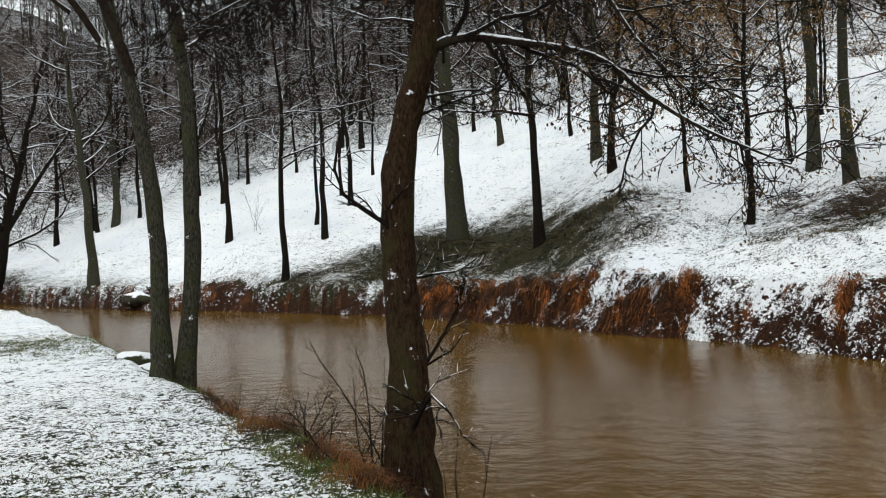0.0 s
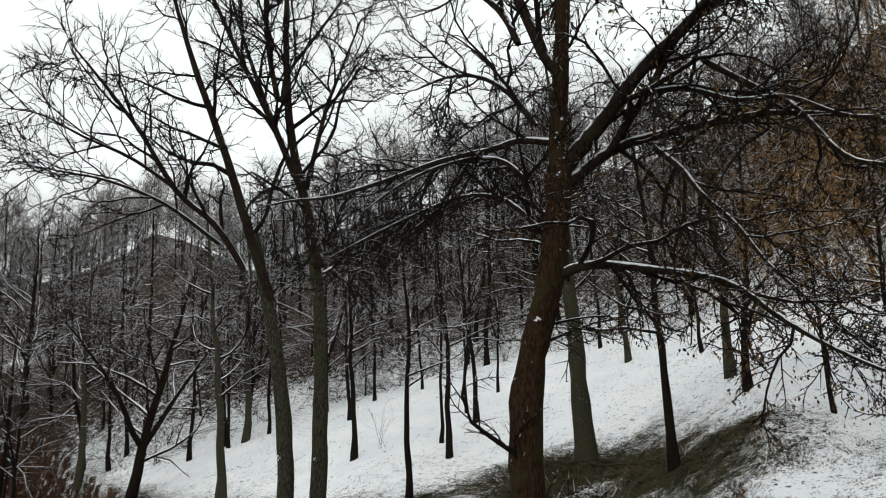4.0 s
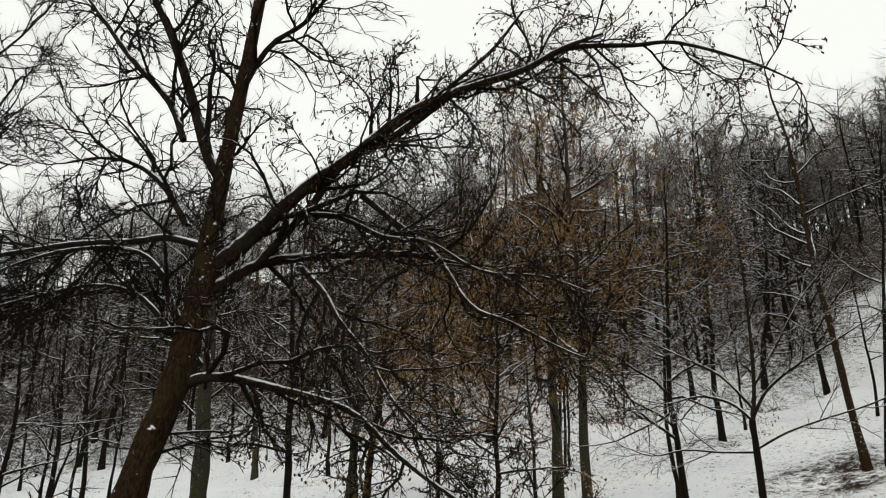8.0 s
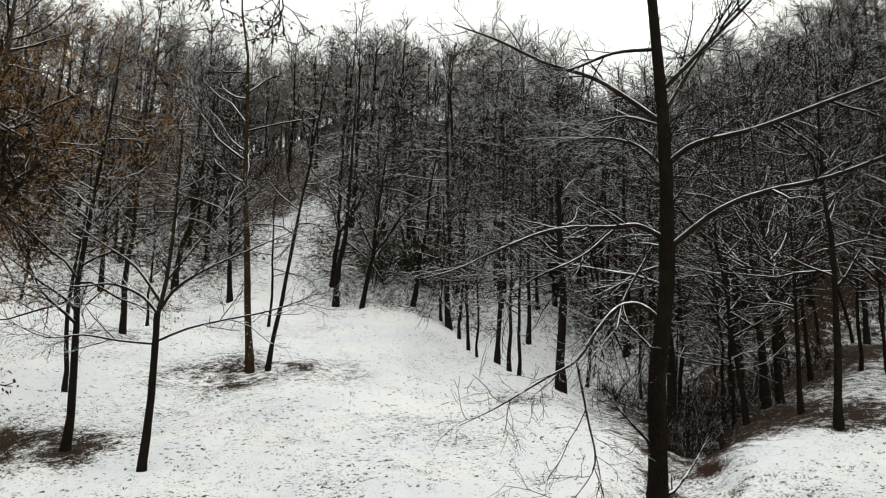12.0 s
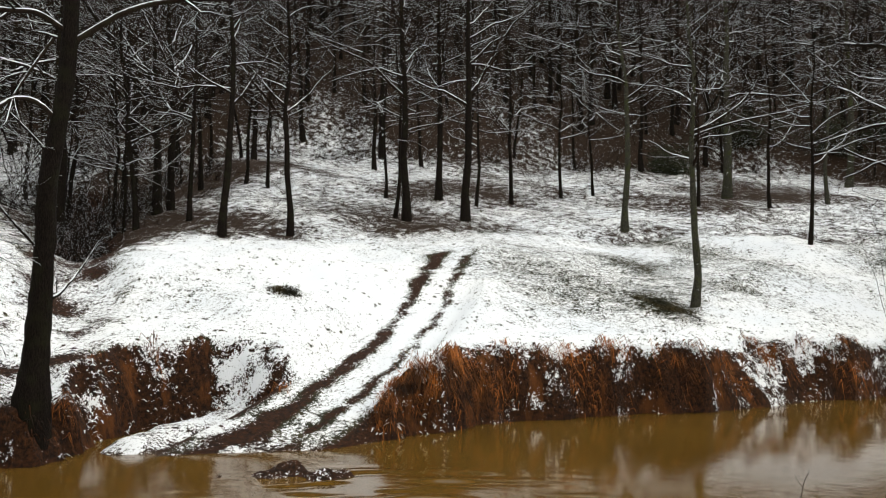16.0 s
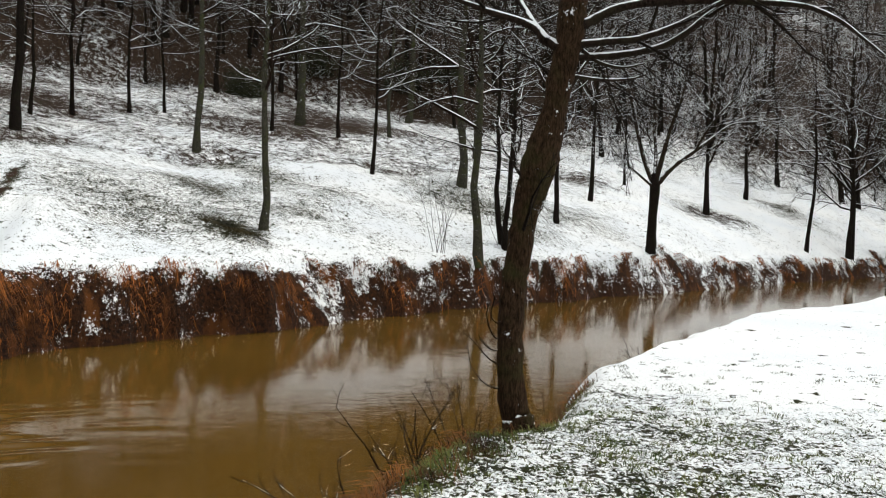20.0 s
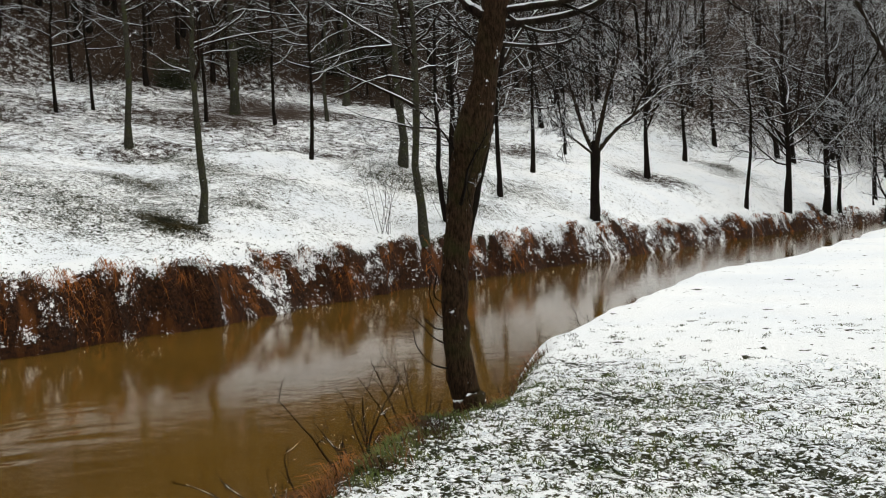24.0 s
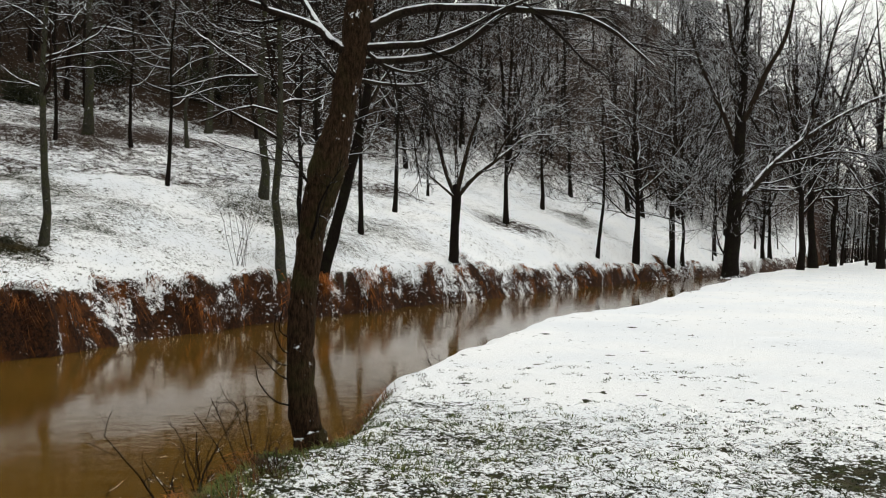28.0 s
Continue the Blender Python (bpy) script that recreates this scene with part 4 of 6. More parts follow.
shaped_tree(12, "two-stemmed grey riverside tree on the grassy bank", (-3.67, 11.42, -0.6), stems, BARK_GREY, [(12, 0.15, 1.6, 0.8, 0.22, 0.03, 6, 4, 0.009), (8, 0.15, 0.75, 0.8, 0.28, 0.01, 4, 3, 0.0065), (5, 0.15, 0.32, 0.7, 0.2, 0.01, 1, 3, 0.006)], bare_twigs=True, sides=12)
stems.clear()

stem("trunk", [(5.92, -3.81, -0.75), (5.92, -3.81, 0.0), (5.94, -3.79, 0.08), (5.96, -3.76, 0.37), (5.97, -3.75, 0.68), (5.96, -3.75, 0.95), (5.96, -3.76, 1.13), (5.94, -3.79, 1.35), (5.93, -3.81, 1.58), (5.9, -3.85, 1.8), (5.87, -3.89, 2.02), (5.84, -3.94, 2.25), (5.81, -3.99, 2.47), (5.79, -4.02, 2.69), (5.76, -4.06, 2.91), (5.74, -4.08, 3.13), (5.73, -4.1, 3.34), (5.67, -4.14, 3.73), (5.62, -4.21, 4.33), (5.59, -4.25, 4.97)], [0.15, 0.128, 0.118, 0.106, 0.103, 0.103, 0.105, 0.1, 0.096, 0.121, 0.143, 0.13, 0.099, 0.102, 0.105, 0.114, 0.101, 0.075, 0.05, 0.02])
stem("limb", [(5.77, -4.0, 2.97), (5.89, -3.94, 3.05), (6.0, -3.88, 3.17), (6.24, -3.6, 3.3), (6.43, -3.39, 3.41), (6.68, -3.0, 3.53)], [0.045, 0.042, 0.034, 0.026, 0.02, 0.01])
stem("limb", [(5.83, -3.92, 3.03), (6.03, -3.92, 3.2), (6.23, -3.91, 3.42), (6.48, -3.84, 3.75)], [0.03, 0.026, 0.022, 0.012])
stem("limb", [(5.69, -4.12, 3.0), (5.51, -4.29, 3.01), (5.35, -4.43, 3.02), (5.13, -4.62, 3.11), (4.91, -4.79, 3.24), (4.69, -4.95, 3.34)], [0.035, 0.03, 0.027, 0.023, 0.018, 0.01])
stem("limb", [(5.68, -4.14, 3.14), (5.46, -4.35, 3.27), (5.16, -4.63, 3.29), (4.77, -4.98, 3.25), (4.48, -5.18, 3.19), (4.28, -5.29, 3.07), (4.11, -5.36, 2.91), (3.98, -5.41, 2.78)], [0.042, 0.036, 0.03, 0.025, 0.02, 0.016, 0.011, 0.006])
stem("limb", [(5.67, -4.14, 2.95), (5.65, -4.29, 2.87), (5.59, -4.47, 2.84), (5.53, -4.64, 2.88)], [0.02, 0.016, 0.012, 0.006])
stem("limb", [(5.72, -4.08, 2.9), (5.6, -4.4, 2.93), (5.36, -4.71, 3.01), (5.12, -4.9, 3.21), (4.9, -5.04, 3.41), (4.67, -5.17, 3.59)], [0.035, 0.03, 0.026, 0.022, 0.018, 0.01])
stem("limb", [(5.75, -4.04, 2.76), (5.76, -4.4, 2.76), (5.78, -4.71, 2.8), (5.77, -4.88, 2.86)], [0.02, 0.015, 0.011, 0.006])
stem("shoot", [(5.99, -3.68, 0.67), (5.98, -3.59, 0.72), (5.96, -3.52, 0.87), (5.91, -3.51, 0.98)], [0.008, 0.006, 0.005, 0.003])
stem("shoot", [(5.98, -3.69, 0.46), (6.0, -3.56, 0.54), (6.01, -3.44, 0.67), (6.01, -3.34, 0.74)], [0.008, 0.006, 0.005, 0.003])
stem("shoot", [(5.99, -3.67, 0.79), (5.99, -3.58, 0.86), (5.93, -3.57, 1.02)], [0.008, 0.006, 0.005])
stem("shoot", [(5.97, -3.7, 0.28), (6.0, -3.55, 0.33), (6.02, -3.43, 0.47), (5.99, -3.38, 0.61)], [0.008, 0.006, 0.005, 0.003])
stem("shoot", [(5.99, -3.67, 0.59), (5.99, -3.57, 0.61), (5.99, -3.48, 0.69)], [0.008, 0.006, 0.005])
shaped_tree(13, "crooked brown riverside tree leaning over the water", (5.9, -3.82, -0.7), stems, BARK_BROWN, [(5, 0.3, 0.9, 0.8, 0.16, -0.02, 5, 4, 0.006), (4, 0.15, 0.4, 0.75, 0.2, -0.01, 4, 3, 0.004), (3, 0.15, 0.2, 0.7, 0.25, 0.0, 3, 3, 0.003)], bare_twigs=True, sides=12)
stems.clear()

stem("trunk", [(13.53, 6.15, -0.7), (13.53, 6.15, 0.07), (13.55, 6.12, 0.71), (13.56, 6.08, 1.56), (13.58, 6.04, 2.43), (13.58, 6.03, 3.32), (13.76, 5.87, 4.88), (13.78, 5.82, 6.3), (13.78, 5.81, 7.67), (13.76, 5.86, 8.99), (13.74, 5.92, 10.36), (13.71, 5.99, 12.03), (13.67, 6.08, 13.91)], [0.3, 0.27, 0.2, 0.17, 0.15, 0.14, 0.13, 0.12, 0.11, 0.1, 0.085, 0.06, 0.02])
stem("limb", [(13.77, 5.83, 7.78), (13.63, 6.4, 8.34), (13.44, 7.02, 8.85), (13.12, 7.8, 9.23), (12.75, 8.58, 9.75), (12.34, 9.33, 10.14)], [0.05, 0.045, 0.04, 0.034, 0.025, 0.012])
stem("limb", [(13.77, 5.83, 7.72), (13.77, 6.51, 8.06), (13.71, 7.22, 8.07), (13.59, 7.99, 8.08)], [0.035, 0.028, 0.022, 0.01])
stem("limb", [(13.76, 5.87, 9.21), (13.29, 6.5, 9.11), (12.78, 7.13, 8.75), (12.38, 7.48, 8.81)], [0.035, 0.03, 0.022, 0.01])
stem("limb", [(13.76, 5.87, 5.7), (13.43, 6.21, 5.9), (13.11, 6.49, 5.83), (12.52, 7.25, 5.77), (11.91, 7.93, 5.39), (11.38, 8.39, 5.01), (10.89, 8.75, 4.78)], [0.05, 0.044, 0.04, 0.032, 0.024, 0.016, 0.008])
stem("limb", [(13.41, 6.64, 5.87), (13.01, 7.06, 5.37), (12.5, 7.61, 4.99), (11.94, 8.18, 4.43)], [0.03, 0.024, 0.017, 0.008])
stem("limb", [(13.78, 5.81, 6.87), (13.75, 6.2, 7.38), (13.65, 6.72, 7.65), (13.43, 7.41, 7.74), (13.13, 8.18, 7.83)], [0.036, 0.03, 0.024, 0.017, 0.009])
stem("limb", [(13.79, 5.8, 7.01), (13.85, 5.27, 7.31), (14.01, 4.38, 7.41), (14.16, 3.32, 7.65), (14.2, 2.37, 7.84), (14.21, 1.17, 8.12), (14.11, 0.46, 8.16)], [0.055, 0.05, 0.042, 0.036, 0.03, 0.02, 0.01])
stem("limb", [(13.8, 5.76, 5.58), (13.96, 4.97, 6.12), (14.07, 4.2, 6.33), (14.17, 3.24, 6.42), (14.26, 1.95, 6.76), (14.21, 1.13, 7.03), (14.11, 0.51, 7.39)], [0.055, 0.048, 0.042, 0.035, 0.026, 0.018, 0.009])
stem("limb", [(13.77, 5.83, 8.38), (14.2, 5.21, 9.2), (14.58, 4.57, 9.97), (14.89, 4.11, 10.64)], [0.045, 0.038, 0.03, 0.015])
stem("limb", [(13.78, 5.82, 7.94), (14.22, 5.43, 8.91), (14.64, 5.03, 9.74), (15.06, 4.61, 10.47)], [0.036, 0.03, 0.024, 0.01])
stem("limb", [(13.75, 5.89, 4.19), (13.44, 6.17, 4.52), (13.13, 6.44, 4.48), (12.81, 6.68, 4.06), (12.51, 6.89, 3.56), (12.1, 7.25, 3.23), (11.56, 7.79, 2.76), (11.11, 8.15, 2.47)], [0.045, 0.04, 0.036, 0.03, 0.025, 0.02, 0.014, 0.007])
stem("limb", [(13.11, 7.22, 3.66), (12.96, 6.96, 2.71), (12.79, 6.75, 1.99), (12.42, 6.92, 1.46), (12.04, 7.07, 1.17)], [0.022, 0.017, 0.014, 0.01, 0.005])
stem("limb", [(13.68, 6.05, 5.57), (13.33, 6.34, 4.81), (13.0, 6.56, 4.09), (12.67, 6.77, 3.49)], [0.026, 0.022, 0.016, 0.008])
shaped_tree(14, "tall slim tree with long snowy side limbs beside the ditch", (13.53, 6.15, -0.7), stems, BARK_DARK, [(9, 0.2, 1.5, 0.8, 0.14, -0.01, 5, 4, 0.008), (5, 0.15, 0.7, 0.75, 0.18, 0.0, 4, 3, 0.0055), (3, 0.15, 0.32, 0.7, 0.2, 0.0, 3, 3, 0.0045)], sides=12)
stems.clear()

stem("trunk", [(12.54, 18.01, 1.21), (12.54, 18.01, 1.81), (12.56, 18.0, 2.57), (12.56, 17.99, 3.49), (12.54, 18.01, 4.56), (12.51, 18.03, 5.38)], [0.13, 0.115, 0.095, 0.085, 0.08, 0.075])
stem("limb", [(12.52, 18.03, 5.31), (12.62, 17.96, 6.23), (12.65, 17.93, 7.53), (12.64, 17.94, 8.88), (12.6, 17.97, 10.43)], [0.06, 0.05, 0.04, 0.03, 0.012])
stem("limb", [(12.51, 18.03, 5.41), (12.26, 18.44, 5.84), (11.78, 18.99, 6.07), (11.19, 19.58, 5.96), (10.56, 20.15, 6.2)], [0.045, 0.04, 0.03, 0.02, 0.01])
stem("limb", [(12.54, 18.01, 5.45), (12.7, 17.65, 5.99), (13.1, 17.1, 6.47), (13.81, 16.26, 7.04), (14.29, 15.57, 7.44)], [0.045, 0.04, 0.032, 0.022, 0.01])
stem("limb", [(12.54, 18.01, 4.72), (12.94, 17.42, 5.03), (13.42, 16.75, 5.25), (13.98, 15.96, 5.46), (14.41, 15.24, 5.73), (14.62, 14.7, 5.97)], [0.035, 0.03, 0.026, 0.02, 0.014, 0.007])
stem("limb", [(12.52, 18.02, 4.66), (12.01, 18.64, 4.71), (11.43, 19.26, 4.81), (10.86, 19.85, 4.72), (10.23, 20.43, 5.05)], [0.034, 0.03, 0.025, 0.018, 0.008])
stem("limb", [(12.56, 18.0, 5.66), (12.09, 18.52, 6.51), (11.44, 19.12, 7.06), (10.77, 19.7, 7.61)], [0.04, 0.033, 0.024, 0.01])
stem("limb", [(12.64, 17.94, 6.23), (13.2, 17.74, 7.17), (13.83, 17.46, 8.3), (14.37, 17.24, 9.0)], [0.035, 0.028, 0.02, 0.01])
shaped_tree(15, "young forked tree with wide snowy branches on the meadow", (12.54, 18.01, 1.21), stems, BARK_DARK, [(8, 0.2, 1.5, 0.8, 0.12, 0.03, 5, 4, 0.010), (5, 0.15, 0.7, 0.75, 0.16, 0.01, 4, 3, 0.007), (3, 0.15, 0.32, 0.7, 0.2, 0.0, 3, 3, 0.005)], sides=12)
stems.clear()

stem("trunk", [(24.9, -15.85, 0.1), (24.87, -15.92, 0.41), (24.67, -16.22, 1.86), (24.44, -16.56, 3.52), (24.24, -16.86, 5.01), (24.1, -17.06, 6.31), (24.0, -17.21, 8.35), (23.92, -17.31, 10.57)], [0.26, 0.2, 0.18, 0.17, 0.16, 0.13, 0.09, 0.03])
stem("limb", [(24.15, -16.98, 5.75), (23.97, -17.76, 7.11), (23.52, -18.84, 8.32), (23.15, -19.77, 8.97)], [0.07, 0.055, 0.035, 0.012])
stem("limb", [(24.2, -16.92, 5.29), (24.82, -16.54, 6.71), (25.47, -16.08, 7.87), (26.02, -15.76, 8.48)], [0.06, 0.05, 0.03, 0.012])
stem("limb", [(24.03, -17.16, 7.6), (23.74, -18.06, 9.18), (23.28, -19.13, 10.78)], [0.06, 0.04, 0.015])
shaped_tree(16, "dark leaning far bank tree with snow along its trunk", (24.9, -15.85, 0.1), stems, BARK_DARK, [(8, 0.2, 1.8, 0.9, 0.14, 0.02, 5, 3, 0.012), (6, 0.15, 0.8, 0.75, 0.18, 0.0, 2, 3, 0.009), (4, 0.15, 0.35, 0.7, 0.2, 0.0, 1, 3, 0.008)], sides=10)
stems.clear()

stem("trunk", [(24.93, -39.9, -0.14), (24.94, -39.9, 0.37), (24.85, -39.95, 2.35), (24.77, -40.01, 3.9), (24.62, -40.1, 6.58), (24.51, -40.16, 9.39), (24.45, -40.2, 11.92), (24.35, -40.26, 14.72), (24.22, -40.34, 17.79)], [0.6, 0.42, 0.36, 0.35, 0.27, 0.22, 0.17, 0.11, 0.04])
stem("limb", [(24.63, -40.09, 3.7), (24.19, -40.71, 4.47), (23.65, -41.37, 5.46), (22.42, -42.39, 6.84), (20.73, -43.57, 8.17), (19.31, -44.55, 8.93), (17.82, -45.49, 9.38)], [0.2, 0.19, 0.17, 0.15, 0.11, 0.07, 0.03])
stem("limb", [(24.73, -40.03, 6.25), (25.25, -39.94, 7.76), (25.82, -39.81, 8.96), (26.63, -39.51, 11.05), (27.14, -39.41, 12.57), (27.84, -39.16, 14.12)], [0.15, 0.13, 0.11, 0.09, 0.06, 0.02])
stem("limb", [(24.55, -40.14, 7.56), (23.79, -40.25, 9.03), (23.26, -40.21, 10.06), (22.38, -40.36, 11.58), (21.87, -40.3, 13.63), (21.34, -40.25, 15.9)], [0.17, 0.15, 0.13, 0.1, 0.07, 0.03])
stem("limb", [(22.0, -41.59, 6.74), (21.69, -42.09, 8.41), (21.56, -42.49, 9.82), (21.25, -42.99, 12.05), (20.75, -43.56, 14.27)], [0.1, 0.09, 0.07, 0.05, 0.02])
stem("limb", [(23.13, -40.98, 5.54), (21.86, -41.33, 5.75), (20.39, -41.74, 6.02), (18.95, -42.08, 5.72), (17.76, -42.27, 5.26)], [0.07, 0.06, 0.05, 0.035, 0.015])
stem("limb", [(24.49, -40.18, 9.95), (25.19, -40.22, 11.77), (25.59, -40.43, 13.6), (26.28, -40.47, 16.07)], [0.12, 0.1, 0.07, 0.03])
stem("limb", [(24.9, -39.93, 2.35), (25.37, -39.15, 3.13), (25.65, -38.49, 4.02), (25.61, -38.03, 5.12)], [0.05, 0.04, 0.03, 0.012])
shaped_tree(17, "forked tree with a leaning snowy stem on the near bank", (24.93, -39.9, -0.14), stems, BARK_DARK, [(14, 0.12, 3.0, 0.8, 0.14, 0.03, 5, 3, 0.02), (9, 0.15, 1.4, 0.75, 0.18, 0.02, 3, 3, 0.014), (5, 0.15, 0.6, 0.7, 0.2, 0.0, 1, 3, 0.013)], sides=10)
stems.clear()

stem("trunk", [(28.54, -24.69, 0.58), (28.54, -24.69, 0.86), (28.51, -24.72, 2.2), (28.47, -24.77, 3.51), (28.5, -24.74, 3.99)], [0.3, 0.22, 0.18, 0.2, 0.12])
stem("limb", [(28.47, -24.77, 3.44), (28.85, -24.63, 4.24), (29.18, -24.56, 5.09), (29.5, -24.48, 6.2), (29.81, -24.42, 7.32), (30.06, -24.43, 8.08)], [0.12, 0.1, 0.08, 0.06, 0.04, 0.015])
stem("limb", [(28.47, -24.77, 3.51), (28.16, -24.82, 4.57), (27.78, -24.95, 5.96), (27.38, -25.09, 6.99), (27.14, -25.06, 8.01)], [0.12, 0.1, 0.07, 0.05, 0.015])
stem("limb", [(28.44, -24.81, 3.51), (28.15, -25.44, 4.31), (27.73, -26.19, 4.97), (27.37, -26.85, 5.54), (27.0, -27.5, 6.09), (26.45, -28.32, 6.2), (25.96, -29.03, 6.36)], [0.13, 0.11, 0.09, 0.07, 0.05, 0.03, 0.012])
stem("limb", [(27.43, -25.92, 4.94), (26.93, -26.16, 5.86), (26.25, -26.57, 6.77), (25.52, -26.99, 7.43)], [0.06, 0.05, 0.03, 0.012])
stem("limb", [(28.5, -24.74, 3.63), (28.85, -25.1, 4.86), (29.31, -25.33, 6.25), (29.61, -25.75, 7.67), (30.07, -25.98, 8.75)], [0.08, 0.07, 0.05, 0.03, 0.012])
stem("limb", [(28.48, -24.75, 3.39), (28.55, -23.91, 3.95), (28.6, -23.05, 4.5), (28.54, -22.32, 5.14)], [0.06, 0.05, 0.03, 0.012])
shaped_tree(18, "low bushy tree with spreading snowy limbs on the far bank", (28.54, -24.69, 0.58), stems, BARK_DARK, [(8, 0.2, 1.7, 0.8, 0.15, 0.03, 4, 3, 0.016), (6, 0.15, 0.9, 0.75, 0.2, 0.01, 2, 3, 0.012), (5, 0.15, 0.45, 0.7, 0.2, 0.0, 1, 3, 0.011)], sides=10)
stems.clear()


# ---- trees on the meadow, the bench and the far bank: x, y, trunk radius, by area ----
MEADOW_WEST = [
    (-6.3, 35.3, 0.14), (-5.5, 41.5, 0.15), (-10.9, 45.5, 0.16), (-4.8, 47.3, 0.14), (-5.6, 50.5, 0.1), (-6.2, 43.9, 0.1),
    (-13.0, 60.2, 0.12), (-13.6, 55.5, 0.13), (-21.0, 57.2, 0.23), (-22.0, 56.8, 0.12), (-19.6, 57.7, 0.12),
    (3.2, 29.4, 0.16), (3.8, 54.2, 0.19), (7.1, 40.3, 0.22), (7.5, 50.3, 0.11), (8.2, 29.4, 0.08), (8.7, 25.1, 0.1),
    (12.9, 32.5, 0.08), (12.3, 29.3, 0.2), (12.4, 26.8, 0.19), (2.4, 59.9, 0.12), (-4.1, 54.4, 0.09), (-9.7, 60.3, 0.1),
    (-33.1, 58.2, 0.26), (-31.4, 59.1, 0.15), (-22.4, 57.4, 0.12), (-21.0, 57.3, 0.19)]
MEADOW_NORTH = [
    (16.8, 38.9, 0.08), (17.9, 40.9, 0.07), (24.8, 38.3, 0.16), (27.8, 40.8, 0.08), (31.6, 35.6, 0.08), (17.2, 51.4, 0.19),
    (16.0, 55.5, 0.15), (12.5, 21.2, 0.11), (45.7, 34.8, 0.11), (43.2, 31.5, 0.1), (38.4, 27.4, 0.09), (37.2, 26.0, 0.07),
    (37.7, 25.1, 0.14), (36.2, 23.4, 0.1), (35.3, 22.3, 0.09), (33.4, 19.0, 0.21)]
BENCH = [
    (32.5, 9.0, 0.1), (28.2, 6.8, 0.13), (30.6, 5.0, 0.12), (34.2, 1.1, 0.17), (40.8, -0.2, 0.16), (34.7, -1.2, 0.17),
    (34.9, 1.6, 0.08), (51.1, 14.9, 0.15), (43.7, 11.5, 0.12), (41.3, 8.8, 0.09), (41.7, 2.3, 0.08), (52.3, 3.5, 0.13),
    (40.4, 7.6, 0.07)]
BANK_EAST = [
    (40.8, 7.7, 0.08), (40.3, -1.9, 0.08), (42.3, -3.7, 0.1), (46.0, -6.6, 0.09), (46.6, -8.4, 0.08), (35.9, -7.7, 0.14),
    (24.4, -7.1, 0.11), (43.1, -12.9, 0.09), (48.7, -16.2, 0.25), (43.0, -16.4, 0.09), (32.0, -13.6, 0.08),
    (44.9, -20.1, 0.11), (54.8, -25.9, 0.23), (32.8, -18.0, 0.18), (24.1, -13.9, 0.14), (25.9, -16.0, 0.1),
    (41.1, -23.4, 0.15)]
RIVER_SOUTH = [
    (38.5, -37.4, 0.15), (44.4, -46.7, 0.14), (35.8, -42.6, 0.12), (36.6, -47.4, 0.19), (30.5, -21.3, 0.11),
    (35.4, -26.7, 0.11), (41.3, -33.6, 0.08), (26.2, -16.1, 0.1), (43.1, -27.1, 0.16), (36.5, -47.2, 0.17),
    (38.1, -53.3, 0.23), (38.3, -55.0, 0.13), (47.7, -82.1, 0.18), (48.8, -85.3, 0.19), (47.4, -73.1, 0.17)]

FIELD_LABEL = "slim dark leafless tree standing in the snowy meadow"
for number, (x, y, radius) in enumerate(MEADOW_WEST):
    oak = x > 7.5 and y < 41
    tree(100 + number, x, y, radius, "tall" if radius > 0.11 else "young" if oak else "pole", FIELD_LABEL if not oak else "meadow tree with withered brown leaves still hanging",
         "meadow trees", BARK_GREY if radius > 0.18 else BARK_DARK, 17 if oak and radius > 0.15 else None, (-0.03, 0.0), 6 if oak else 0, 1.6 if oak else 1.0)
for number, (x, y, radius) in enumerate(MEADOW_NORTH):
    tree(200 + number, x, y, radius, "tall" if radius > 0.12 else "young", FIELD_LABEL, "meadow trees", BARK_DARK, leaves=3 if x < 18 else 0, fine=1.2)
for number, (x, y, radius) in enumerate(BENCH):
    tree(300 + number, x, y, radius, "tall" if radius > 0.1 else "young", "dark leafless tree among fallen leaves and thin snow", "bench trees", BARK_DARK)
for number, (x, y, radius) in enumerate(BANK_EAST):
    tree(400 + number, x, y, radius, "tall" if radius > 0.1 else "young", "grey-barked leafless tree on the snowy far bank", "far bank trees", BARK_GREY if radius > 0.1 else BARK_DARK)
for number, (x, y, radius) in enumerate(RIVER_SOUTH):
    tree(500 + number, x, y, radius, "spread" if radius > 0.12 else "young", "dark leafless tree with snowy branches along the river", "far bank trees", BARK_DARK)

tree(601, 0.6, 35.7, 0.40, "tall", "thick grey-brown tree on bare ground by the river bend", "", BARK_GREY, 17, (-0.06, 0.0))
tree(602, 6.9, 35.5, 0.17, "spread", "dark tree with a trunk bowed at its foot on the meadow", "", BARK_DARK, 11, (0.05, 0.0), leaves=2)
tree(603, -25.4, 50.0, 0.36, "spread", "leaning dark tree on the far river bank", "", BARK_DARK, 14, (0.28, -0.05))
tree(604, -16.8, 42.6, 0.24, "tall", "pale-barked tree on the far river bank", "", BARK_GREY, 15, (-0.08, 0.0))
tree(605, -46.2, 71.8, 0.34, "spread", "dark tree at the foot of the wooded slope", "", BARK_DARK, 16, (0.0, 0.0))
tree(608, 27.9, -52.3, 0.19, "crown", "dark leafless tree on the near bank downstream", "near bank trees", BARK_DARK, 16)
tree(609, 30.5, -59.0, 0.27, "crown", "dark leafless tree on the near bank downstream", "near bank trees", BARK_DARK, 19)
tree(610, 38.8, -86.5, 0.30, "crown", "dark leafless tree on the near bank downstream", "near bank trees", BARK_DARK, 19)
tree(614, 32.6, -66.0, 0.22, "crown", "dark leafless tree on the near bank downstream", "near bank trees", BARK_DARK, 17)
